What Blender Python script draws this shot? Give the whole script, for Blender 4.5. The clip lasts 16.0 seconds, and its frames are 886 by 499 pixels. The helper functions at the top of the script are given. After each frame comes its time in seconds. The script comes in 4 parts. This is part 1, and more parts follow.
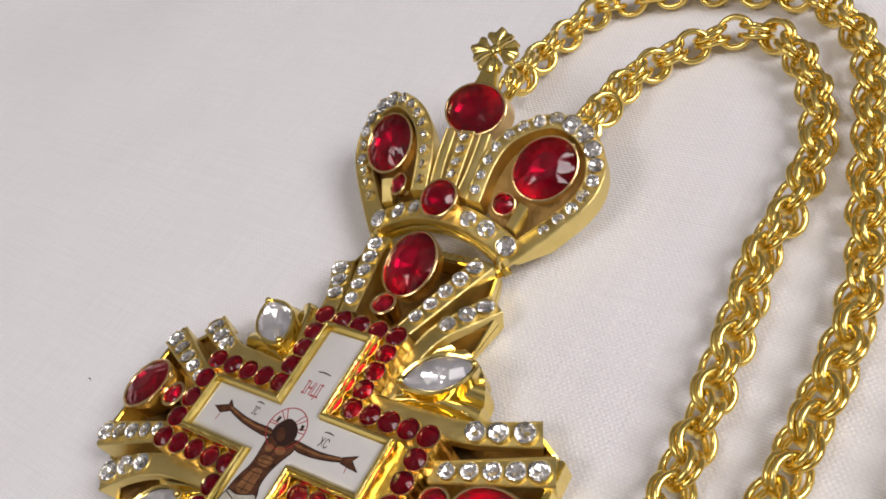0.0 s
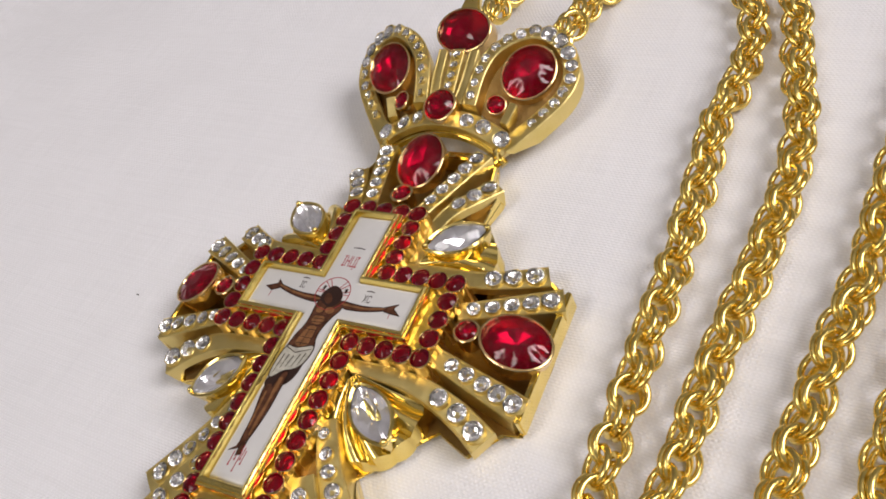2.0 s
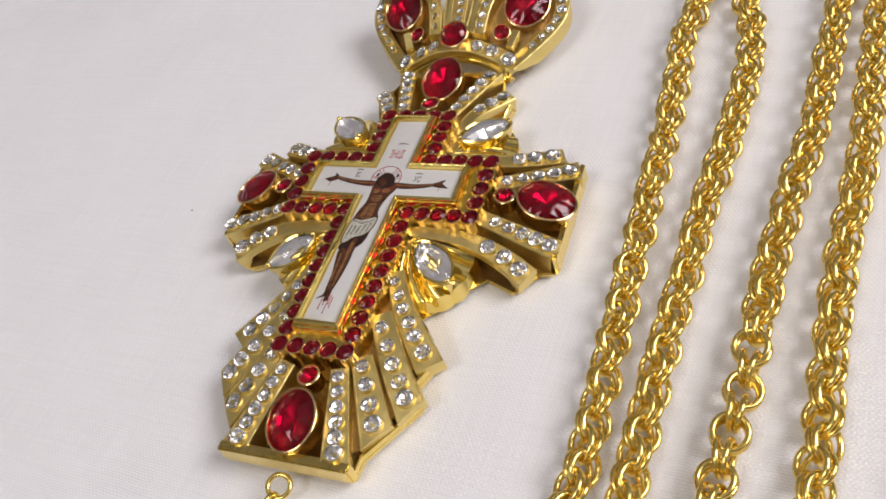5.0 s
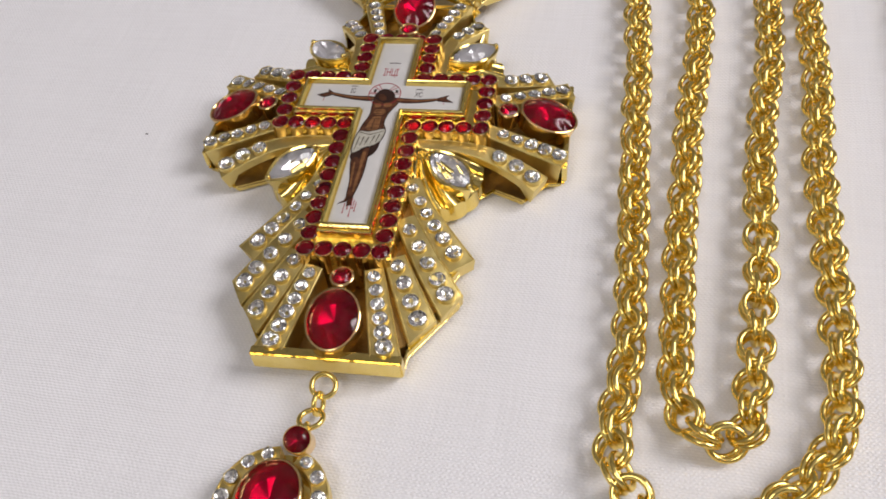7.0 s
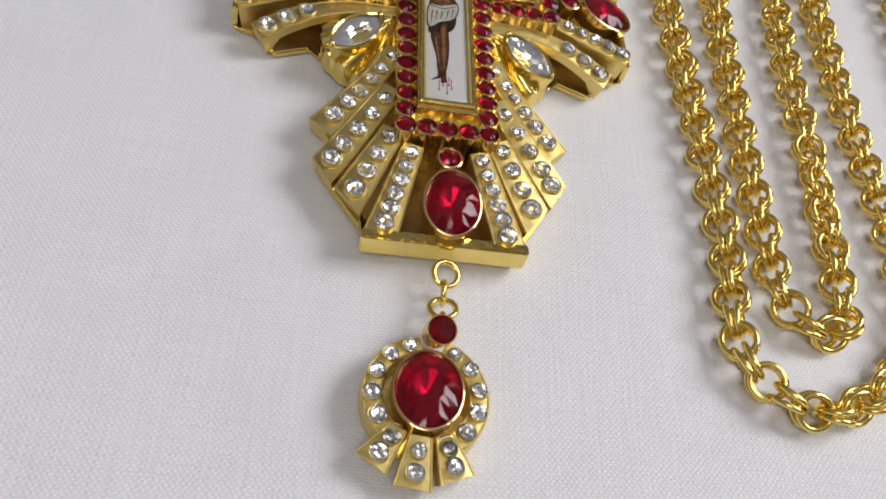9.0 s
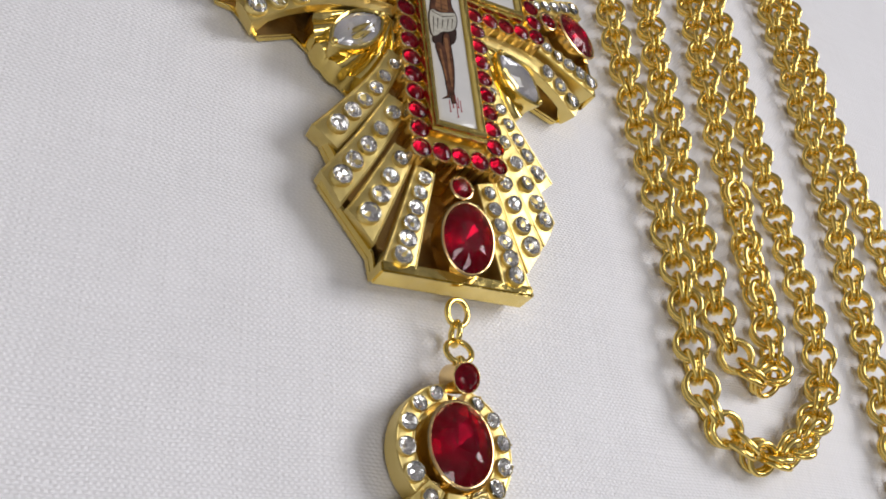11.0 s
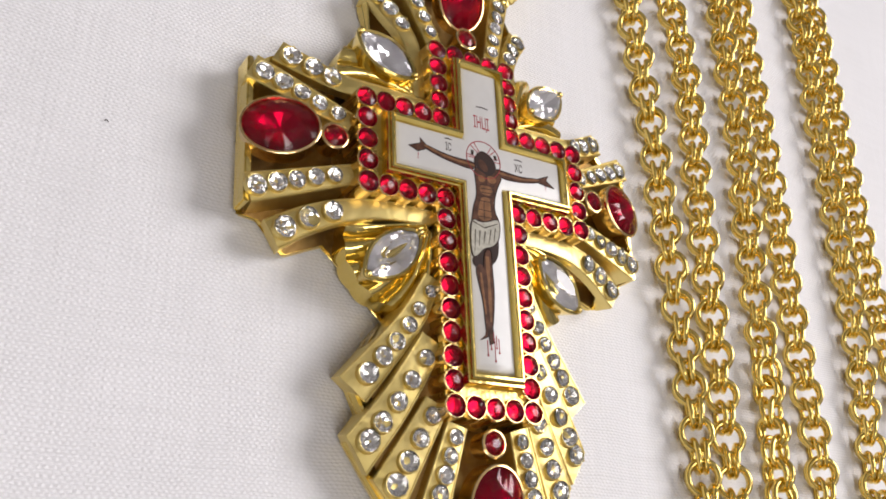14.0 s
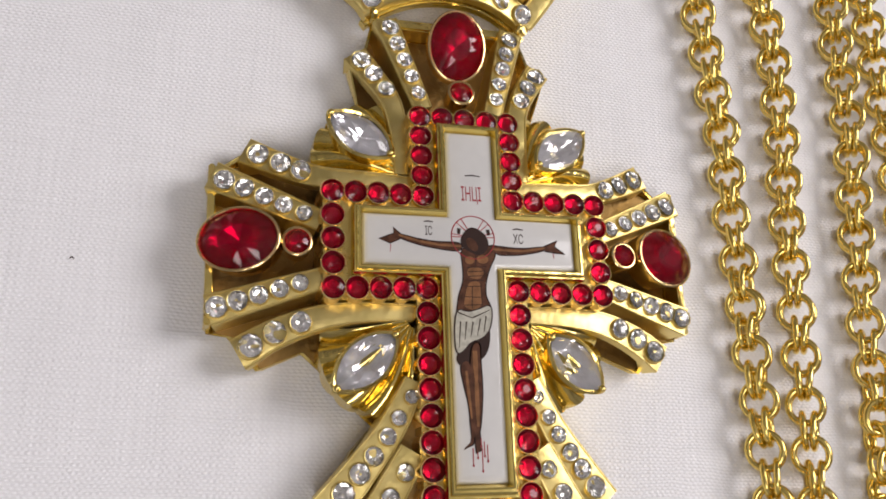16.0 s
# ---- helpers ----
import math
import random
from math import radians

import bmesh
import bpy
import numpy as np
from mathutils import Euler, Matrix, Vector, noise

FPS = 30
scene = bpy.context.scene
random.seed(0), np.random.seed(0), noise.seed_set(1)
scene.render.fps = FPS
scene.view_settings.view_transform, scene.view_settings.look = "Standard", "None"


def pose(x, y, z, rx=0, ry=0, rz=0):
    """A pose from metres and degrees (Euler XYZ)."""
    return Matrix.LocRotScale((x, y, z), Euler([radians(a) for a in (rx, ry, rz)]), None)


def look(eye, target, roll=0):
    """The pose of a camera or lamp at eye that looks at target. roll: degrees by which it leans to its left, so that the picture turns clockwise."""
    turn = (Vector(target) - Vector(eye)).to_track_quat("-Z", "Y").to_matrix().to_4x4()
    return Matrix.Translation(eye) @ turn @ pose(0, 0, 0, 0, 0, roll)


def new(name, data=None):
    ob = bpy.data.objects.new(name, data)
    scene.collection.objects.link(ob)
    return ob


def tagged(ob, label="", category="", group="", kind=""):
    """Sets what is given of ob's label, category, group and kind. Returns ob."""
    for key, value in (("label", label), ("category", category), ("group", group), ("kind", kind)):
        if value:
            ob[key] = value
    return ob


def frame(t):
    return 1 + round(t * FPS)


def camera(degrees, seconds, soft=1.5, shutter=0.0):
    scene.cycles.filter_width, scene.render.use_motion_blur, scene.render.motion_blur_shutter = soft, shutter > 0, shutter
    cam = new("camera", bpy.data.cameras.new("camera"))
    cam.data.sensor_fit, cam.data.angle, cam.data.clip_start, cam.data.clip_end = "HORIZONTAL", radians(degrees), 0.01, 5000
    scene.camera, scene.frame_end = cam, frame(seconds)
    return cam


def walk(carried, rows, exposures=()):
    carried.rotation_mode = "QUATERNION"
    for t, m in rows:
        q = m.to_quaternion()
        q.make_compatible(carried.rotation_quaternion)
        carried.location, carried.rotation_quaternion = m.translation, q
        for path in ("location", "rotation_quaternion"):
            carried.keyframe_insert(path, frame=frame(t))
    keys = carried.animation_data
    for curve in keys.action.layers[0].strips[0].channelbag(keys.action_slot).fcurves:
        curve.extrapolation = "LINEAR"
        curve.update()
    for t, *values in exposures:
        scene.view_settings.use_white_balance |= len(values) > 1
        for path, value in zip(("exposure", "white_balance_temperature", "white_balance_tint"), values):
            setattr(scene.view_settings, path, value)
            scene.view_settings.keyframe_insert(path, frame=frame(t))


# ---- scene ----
cam = camera(50.93, 16.0, 1.75)
MM = 0.001
# seconds, eye and target in millimetres, roll
PATH = [
    (0.0, (77.00, -44.82, 105.50), (12.59, 9.15, 19.83), -27.23),
    (0.5, (77.37, -48.95, 105.30), (12.95, 4.30, 19.19), -27.62),
    (1.0, (80.18, -56.22, 106.00), (16.00, -2.76, 19.85), -28.03),
    (1.5, (82.74, -66.33, 110.06), (20.02, -11.39, 23.75), -28.61),
    (2.0, (84.03, -74.90, 112.61), (24.73, -16.70, 26.03), -28.21),
    (2.5, (84.80, -82.01, 117.11), (29.02, -21.16, 30.02), -27.32),
    (3.0, (83.72, -90.41, 121.03), (29.01, -28.99, 33.65), -27.04),
    (3.5, (83.17, -97.11, 124.92), (28.98, -35.30, 37.49), -26.64),
    (4.0, (84.66, -103.82, 124.53), (30.38, -42.07, 37.12), -26.78),
    (6.5, (54.96, -139.96, 126.09), (26.87, -65.77, 36.05), -13.25),
    (7.0, (40.21, -145.44, 123.70), (20.67, -70.69, 31.88), -8.06),
    (7.5, (23.23, -149.39, 120.03), (11.98, -75.44, 26.19), -3.05),
    (8.0, (6.06, -153.52, 116.24), (3.71, -80.24, 21.25), 2.72),
    (10.5, (-56.76, -135.21, 99.43), (-3.11, -73.81, 11.37), 42.11),
    (11.0, (-63.36, -130.27, 98.23), (-5.85, -71.04, 11.14), 46.04),
    (11.5, (-70.51, -124.10, 100.18), (-8.69, -67.57, 14.26), 50.32),
    (12.0, (-74.63, -115.83, 103.16), (-10.11, -61.81, 17.60), 53.14),
    (12.5, (-75.37, -105.44, 106.50), (-10.06, -54.55, 19.64), 55.34),
    (13.0, (-74.32, -96.58, 108.89), (-9.55, -48.64, 19.97), 57.03),
    (13.5, (-74.33, -87.53, 107.84), (-10.57, -41.10, 17.41), 57.63),
    (14.0, (-73.28, -80.71, 107.63), (-10.96, -35.38, 15.64), 57.75),
    (14.5, (-72.70, -74.26, 108.13), (-13.02, -29.80, 13.99), 56.97),
    (15.0, (-62.23, -65.37, 108.73), (-5.86, -22.17, 12.00), 54.90),
    (15.5, (-53.76, -61.89, 116.10), (-6.96, -22.12, 13.00), 50.79),
    (16.0, (-38.03, -56.65, 122.32), (-4.79, -20.11, 12.96), 42.22),
]
walk(cam, [(t, look([c * MM for c in eye], [c * MM for c in target], roll)) for t, eye, target, roll in PATH],
     [(0.0, -0.02, 6620, 11), (2.0, 0.06, 6600, 11), (4.0, 0.08, 6560, 11), (6.5, 0.06, 6540, 11), (7.5, -0.11, 6430, 10), (8.0, -0.13, 6340, 9), (10.5, -0.11, 6320, 8),
      (12.0, -0.02, 6400, 9), (14.5, 0.16, 6540, 10), (15.0, 0.06, 6540, 10), (16.0, 0.01, 6540, 11)])


# ---- light ----
world = bpy.data.worlds.new("world")
scene.world = world
world.use_nodes = True
world.node_tree.nodes["Background"].inputs[0].default_value = (0.75, 0.82, 1.0, 1)
world.node_tree.nodes["Background"].inputs[1].default_value = 0.6


def area_lamp(name, eye, target, sx, sy, watts, colour):
    data = bpy.data.lights.new(name, "AREA")
    data.shape, data.size, data.size_y, data.energy, data.color = "RECTANGLE", sx, sy, watts, colour
    ob = new(name, data)
    ob.matrix_world = look(eye, target)
    return ob


area_lamp("window_daylight", (1.95, 0.35, 1.73), (0, -0.02, 0.1), 1.35, 1.15, 46, (1.0, 0.955, 0.965))
# added fill lamp without a fixture, set along the crown's soft shadow
area_lamp("ceiling_panel", (-0.45, -1.4, 2.46), (-0.2, -0.6, 0), 1.1, 1.1, 29, (1.0, 0.96, 0.95))

# ---- materials ----


def material(name):
    m = bpy.data.materials.new(name)
    m.use_nodes = True
    return m, m.node_tree, m.node_tree.nodes["Principled BSDF"]


def link(tree, a, out, b, inp):
    tree.links.new(a.outputs[out], b.inputs[inp])


def noise_node(tree, scale, detail=3.0, coords="Object"):
    tc = tree.nodes.new("ShaderNodeTexCoord")
    n = tree.nodes.new("ShaderNodeTexNoise")
    n.inputs["Scale"].default_value, n.inputs["Detail"].default_value = scale, detail
    link(tree, tc, coords, n, "Vector")
    return n


def ramp_node(tree, source, out, stops):
    r = tree.nodes.new("ShaderNodeValToRGB")
    while len(r.color_ramp.elements) < len(stops):
        r.color_ramp.elements.new(0.5)
    for e, (p, c) in zip(r.color_ramp.elements, stops):
        e.position, e.color = p, (*c, 1)
    link(tree, source, out, r, "Fac")
    return r


def gold(name, a, b, rough, bump, scale=900.0, wave=0.3):
    m, tree, bsdf = material(name)
    n = noise_node(tree, 260.0, 4.0)
    r = ramp_node(tree, n, "Fac", [(0.3, a), (0.7, b)])
    link(tree, r, "Color", bsdf, "Base Color")
    bsdf.inputs["Metallic"].default_value = 1.0
    rr = tree.nodes.new("ShaderNodeMapRange")
    rr.inputs["To Min"].default_value, rr.inputs["To Max"].default_value = rough * 0.7, rough * 1.35
    link(tree, n, "Fac", rr, "Value")
    link(tree, rr, "Result", bsdf, "Roughness")
    fine = noise_node(tree, scale, 2.0)
    bp = tree.nodes.new("ShaderNodeBump")
    bp.inputs["Strength"].default_value, bp.inputs["Distance"].default_value = bump, 0.0002
    link(tree, fine, "Fac", bp, "Height")
    wavy = noise_node(tree, 320.0, 2.0)
    bw = tree.nodes.new("ShaderNodeBump")
    bw.inputs["Strength"].default_value, bw.inputs["Distance"].default_value = wave, 0.0006
    link(tree, wavy, "Fac", bw, "Height")
    link(tree, bw, "Normal", bp, "Normal")
    link(tree, bp, "Normal", bsdf, "Normal")
    return m


GOLD = gold("polished_gold_plate", (0.84, 0.645, 0.18), (0.91, 0.72, 0.26), 0.15, 0.25)
SATIN = gold("satin_gold_plate", (0.775, 0.615, 0.215), (0.85, 0.685, 0.28), 0.4, 0.4, 700.0)
LINK = gold("gold_chain_wire", (0.92, 0.685, 0.18), (0.96, 0.75, 0.24), 0.21, 0.2, 900.0, 0.08)
GRAINY = gold("grainy_gold_floor", (0.66, 0.48, 0.14), (0.76, 0.57, 0.19), 0.28, 0.5, 1500.0)
FRAME = gold("frame_gold_plate", (0.85, 0.66, 0.185), (0.91, 0.73, 0.25), 0.2, 0.3)
# brown colour carries the shade of the gaps between gold parts
GAP_SHADE = gold("dull_unpolished_brass", (0.33, 0.20, 0.06), (0.46, 0.29, 0.11), 0.5, 0.6, 1200.0)
ROSE = gold("rose_gold_bezel", (0.87, 0.61, 0.26), (0.92, 0.68, 0.33), 0.18, 0.2)


def glass(name, colour, ior, rough=0.02):
    m, tree, bsdf = material(name)
    bsdf.inputs["Base Color"].default_value = (*colour, 1)
    bsdf.inputs["Roughness"].default_value = rough
    bsdf.inputs["IOR"].default_value = ior
    bsdf.inputs["Transmission Weight"].default_value = 1.0
    return m


def foil(name, a, b, rough, metal=1.0):
    m, tree, bsdf = material(name)
    info = tree.nodes.new("ShaderNodeObjectInfo")
    r = ramp_node(tree, info, "Random", [(0.0, a), (1.0, b)])
    link(tree, r, "Color", bsdf, "Base Color")
    bsdf.inputs["Metallic"].default_value = metal
    bsdf.inputs["Roughness"].default_value = rough
    return m


RUBY = glass("ruby_red_glass", (0.68, 0.003, 0.12), 1.44, 0.07)
RUBY_DEEP = glass("deep_red_glass", (0.66, 0.004, 0.13), 1.36, 0.12)
RUBY_FOIL = foil("red_foil_backing", (0.27, 0.009, 0.07), (0.42, 0.014, 0.095), 0.28, 0.4)
RUBY_FOIL_BIG = foil("bright_red_foil_backing", (0.56, 0.015, 0.14), (0.66, 0.02, 0.17), 0.24, 0.75)
CLEAR_FOIL_BIG = foil("white_foil_backing", (0.93, 0.92, 0.95), (0.97, 0.96, 0.98), 0.05, 0.62)
CLEAR = glass("clear_crystal_glass", (1.0, 1.0, 0.995), 1.55, 0.0)
CLEAR_FOIL = foil("silver_foil_backing", (0.90, 0.89, 0.87), (0.97, 0.96, 0.94), 0.03, 0.78)


def plain(name, colour, rough, coat=0.0, vary=0.06, scale=400.0, spec=0.5):
    m, tree, bsdf = material(name)
    n = noise_node(tree, scale, 3.0)
    lo = tuple(c * (1 - vary) for c in colour)
    hi = tuple(min(1, c * (1 + vary)) for c in colour)
    r = ramp_node(tree, n, "Fac", [(0.3, lo), (0.7, hi)])
    link(tree, r, "Color", bsdf, "Base Color")
    bsdf.inputs["Roughness"].default_value = rough
    bsdf.inputs["Coat Weight"].default_value = coat
    bsdf.inputs["Coat Roughness"].default_value = 0.04
    bsdf.inputs["Specular IOR Level"].default_value = spec
    return m


ENAMEL = plain("white_enamel", (0.62, 0.61, 0.59), 0.3, 0.4, 0.03, spec=0.2)
RED_INK = plain("red_enamel_paint", (0.36, 0.035, 0.045), 0.5, 0.0, spec=0.15)
DARK_INK = plain("dark_brown_enamel_paint", (0.035, 0.018, 0.014), 0.5, 0.0, spec=0.15)
BROWN_INK = plain("brown_enamel_paint", (0.085, 0.034, 0.018), 0.5, 0.0, 0.45, 900.0, spec=0.15)
TAN_INK = plain("tan_enamel_paint", (0.22, 0.10, 0.042), 0.5, 0.0, 0.3, 900.0, spec=0.15)
WHITE_INK = plain("grey_white_enamel_paint", (0.46, 0.44, 0.37), 0.5, 0.0, 0.2, 1500.0, spec=0.15)
WALL = plain("grey_wall_paint", (0.37, 0.36, 0.36), 0.8, 0.0, 0.06, 6.0)
CEILING = plain("white_ceiling_paint", (0.84, 0.83, 0.83), 0.8, 0.0, 0.04, 6.0)
FLOOR = plain("brown_floor_boards", (0.18, 0.12, 0.08), 0.5, 0.0, 0.25, 9.0)
TABLE = plain("table_wood", (0.35, 0.22, 0.12), 0.5, 0.0, 0.25, 14.0)


def cloth_material():
    m, tree, bsdf = material("white_satin_weave")

    def math_node(op, one, two=None):
        n = tree.nodes.new("ShaderNodeMath")
        n.operation = op
        for k, v in enumerate((one, two)):
            if isinstance(v, (int, float)):
                n.inputs[k].default_value = v
            elif v is not None:
                tree.links.new(v, n.inputs[k])
        return n.outputs[0]
    tc = tree.nodes.new("ShaderNodeTexCoord")
    turn = tree.nodes.new("ShaderNodeMapping")
    turn.inputs["Rotation"].default_value = (0, 0, radians(3))
    link(tree, tc, "Object", turn, "Vector")
    wob = noise_node(tree, 130.0, 3.0)
    mix = tree.nodes.new("ShaderNodeVectorMath")
    mix.operation = "MULTIPLY_ADD"
    mix.inputs[1].default_value = (0.0011, 0.0011, 0)
    link(tree, wob, "Color", mix, 0)
    link(tree, turn, "Vector", mix, 2)
    axes = tree.nodes.new("ShaderNodeSeparateXYZ")
    link(tree, mix, "Vector", axes, "Vector")
    # plain weave: the threads of both ways pass over one another in turn
    sx = math_node("SINE", math_node("MULTIPLY", axes.outputs["X"], math.pi / 0.00040))
    sy = math_node("SINE", math_node("MULTIPLY", axes.outputs["Y"], math.pi / 0.00047))
    both = math_node("MULTIPLY", sx, sy)
    # thicker and thinner threads
    slub = []
    for stretch in ((60, 1900, 1), (2200, 60, 1)):
        long = tree.nodes.new("ShaderNodeMapping")
        long.inputs["Scale"].default_value = stretch
        link(tree, mix, "Vector", long, "Vector")
        n = tree.nodes.new("ShaderNodeTexNoise")
        n.inputs["Scale"].default_value, n.inputs["Detail"].default_value = 1.0, 1.0
        link(tree, long, "Vector", n, "Vector")
        slub.append(n.outputs["Fac"])
    threads = math_node("ADD", slub[0], slub[1])
    big = noise_node(tree, 30.0, 3.0)
    fine = noise_node(tree, 2600.0, 1.0)
    rows = math_node("ABSOLUTE", sy)
    tone = math_node("ADD", math_node("MULTIPLY", both, 0.14), math_node("MULTIPLY", threads, 0.4))
    tone = math_node("ADD", tone, math_node("MULTIPLY", rows, 0.19))
    tone = math_node("ADD", tone, math_node("MULTIPLY", big.outputs["Fac"], 0.25))
    tone = math_node("ADD", tone, math_node("MULTIPLY", fine.outputs["Fac"], 0.2))
    r = tree.nodes.new("ShaderNodeValToRGB")
    for e, (p, c) in zip(r.color_ramp.elements, ((0.25, (0.79, 0.785, 0.795)), (1.0, (0.92, 0.915, 0.93)))):
        e.position, e.color = p, (*c, 1)
    tree.links.new(tone, r.inputs["Fac"])
    link(tree, r, "Color", bsdf, "Base Color")
    bp = tree.nodes.new("ShaderNodeBump")
    bp.inputs["Strength"].default_value, bp.inputs["Distance"].default_value = 0.44, 0.00012
    tree.links.new(math_node("ADD", math_node("ADD", math_node("MULTIPLY", both, 0.6), rows), math_node("MULTIPLY", threads, 1.2)), bp.inputs["Height"])
    swell = noise_node(tree, 42.0, 2.0)
    bw = tree.nodes.new("ShaderNodeBump")
    bw.inputs["Strength"].default_value, bw.inputs["Distance"].default_value = 0.5, 0.0016
    link(tree, swell, "Fac", bw, "Height")
    link(tree, bw, "Normal", bp, "Normal")
    link(tree, bp, "Normal", bsdf, "Normal")
    bsdf.inputs["Roughness"].default_value = 0.5
    bsdf.inputs["Sheen Weight"].default_value = 0.2
    return m


CLOTH = cloth_material()

# ---- mesh helpers, all in millimetres ----


def finish(bm, smooth):
    bmesh.ops.scale(bm, vec=(MM, MM, MM), verts=bm.verts)
    for f in bm.faces:
        f.smooth = smooth
    me = bpy.data.meshes.new("m")
    bm.to_mesh(me)
    bm.free()
    return me


def smooth_by_angle(me, degrees):
    """Sharp edges above an angle, smooth shading elsewhere."""
    bm = bmesh.new()
    bm.from_mesh(me)
    for e in bm.edges:
        e.smooth = len(e.link_faces) == 2 and e.calc_face_angle(0) < radians(degrees)
    bm.to_mesh(me)
    bm.free()


def thing(name, loc, label, category, group="", kind=""):
    ob = new(name)
    ob.location = Vector(loc) * MM
    return tagged(ob, label, category, group, kind)


def part(name, bm, mat, parent, label="", smooth=True, angle=35, m=None):
    """Links a bmesh (or a finished mesh) as one mesh object under a thing or under a part."""
    if isinstance(bm, bmesh.types.BMesh):
        bmesh.ops.recalc_face_normals(bm, faces=bm.faces)
        me = finish(bm, smooth)
        if smooth:
            smooth_by_angle(me, angle)
        for one in mat if isinstance(mat, (list, tuple)) else [mat]:
            me.materials.append(one)
    else:
        me = bm
    me.name = name
    ob = new(name, me)
    if parent:
        ob.parent = parent
        if parent.type == "EMPTY":
            ob.matrix_parent_inverse = Matrix.Translation(-parent.location)
    if m is not None:
        ob.matrix_basis = m
    return tagged(ob, label) if label else ob


def place(p, normal=(0, 0, 1), along=(1, 0, 0), size=1.0):
    """A matrix at p (mm) whose z is normal and whose x lies towards along."""
    z = Vector(normal).normalized()
    x = Vector(along)
    x = (x - z * x.dot(z)).normalized()
    y = z.cross(x)
    rot = Matrix((x, y, z)).transposed().to_4x4()
    return Matrix.Translation(Vector(p) * MM) @ rot @ Matrix.Diagonal((size, size, size, 1))


def loft(bm, rings, closed_ring=True, caps=True, closed_path=False):
    vs = [[bm.verts.new(p) for p in ring] for ring in rings]
    n = len(vs[0])
    pairs = list(zip(vs, vs[1:])) + ([(vs[-1], vs[0])] if closed_path else [])
    for a, b in pairs:
        for i in range(n if closed_ring else n - 1):
            j = (i + 1) % n
            bm.faces.new((a[i], a[j], b[j], b[i]))
    if caps and not closed_path and closed_ring:
        bm.faces.new(list(reversed(vs[0])))
        bm.faces.new(vs[-1])
    return vs


def torus(bm, big, small, m=None, nu=22, nv=8, squash=1.0):
    m = m or Matrix.Identity(4)
    rings = []
    for i in range(nu):
        a = 2 * math.pi * i / nu
        ring = []
        for j in range(nv):
            b = 2 * math.pi * j / nv
            r = big + small * math.cos(b)
            ring.append(m @ Vector((r * math.cos(a) * squash, r * math.sin(a), small * math.sin(b))))
        rings.append(ring)
    loft(bm, rings, closed_path=True)


def curve_points(pts, n):
    """n points evenly along a smooth curve through pts."""
    pts = [Vector(p) for p in pts]
    ext = [pts[0] * 2 - pts[1]] + pts + [pts[-1] * 2 - pts[-2]]
    fine = []
    for k in range(1, len(ext) - 2):
        p0, p1, p2, p3 = ext[k - 1:k + 3]
        for s in range(24):
            t = s / 24
            fine.append(0.5 * ((2 * p1) + (p2 - p0) * t + (2 * p0 - 5 * p1 + 4 * p2 - p3) * t * t + (3 * p1 - p0 - 3 * p2 + p3) * t ** 3))
    fine.append(pts[-1])
    run = [0.0]
    for a, b in zip(fine, fine[1:]):
        run.append(run[-1] + (b - a).length)
    out, k = [], 0
    for i in range(n):
        want = run[-1] * i / (n - 1)
        while k < len(run) - 2 and run[k + 1] < want:
            k += 1
        f = (want - run[k]) / max(1e-9, run[k + 1] - run[k])
        out.append(fine[k].lerp(fine[k + 1], f))
    return out, run[-1]


def blade(bm, centre, widths, floor, rim=0.45, sink=0.35, n=12, skew=0.0):
    """A bar with a thin lip and a slightly domed top, from inside to outside; its walls go down to the floor height."""
    pts, _ = curve_points(centre, n)
    rings = []
    for i, p in enumerate(pts):
        d = (pts[min(i + 1, n - 1)] - pts[max(i - 1, 0)])
        d.z = 0
        s = Vector((d.y, -d.x, 0)).normalized()
        w = widths[0] + (widths[1] - widths[0]) * i / (n - 1)
        h = w / 2
        z = p.z
        low = floor(p) if callable(floor) else floor
        sec = [(-h, low), (-h - 0.02, z - 0.18), (-h + 0.12, z), (-h + rim, z), (-h + rim + 0.08, z - sink), (-0.4 * h, z - sink + 0.028 * w), (0, z - sink + 0.035 * w), (0.4 * h, z - sink + 0.028 * w),
               (h - rim - 0.08, z - sink), (h - rim, z), (h - 0.12, z), (h + 0.02, z - 0.18), (h, low)]
        fwd = Vector((d.x, d.y, 0)).normalized() * (skew * (i / (n - 1)) ** 3)
        back = Vector((d.x, d.y, 0)).normalized() * (-0.8 if i == n - 1 else 0)
        rings.append([Vector((p.x, p.y, 0)) + s * u + fwd * u + back * (1 if k in (0, 12) else 0) + Vector((0, 0, v)) for k, (u, v) in enumerate(sec)])
    loft(bm, rings)


def slab(bm, outline, top, bottom, edge=0.25):
    """A plate with the outline (x, y), a chamfered upper edge and flat sides. top may be a function of x, y."""
    f = top if callable(top) else (lambda x, y: top)
    g = bottom if callable(bottom) else (lambda x, y: bottom)
    n = len(outline)
    c = Vector((sum(p[0] for p in outline) / n, sum(p[1] for p in outline) / n, 0))

    def inner(p):
        v = Vector((p[0], p[1], 0)) - c
        return c + v * (1 - edge / max(v.length, 0.5))
    low = [Vector((x, y, g(x, y))) for x, y in outline]
    mid = [Vector((x, y, f(x, y) - edge)) for x, y in outline]
    high = []
    for p in outline:
        q = inner(p)
        high.append(Vector((q.x, q.y, f(q.x, q.y))))
    loft(bm, [low, mid, high])


def outline_point(shape, a, b, t):
    c, s = math.cos(t), math.sin(t)
    if shape == "marquise":
        return Vector((a * c, b * s * (0.42 + 0.58 * abs(s)), 0))
    return Vector((a * c, b * s, 0))


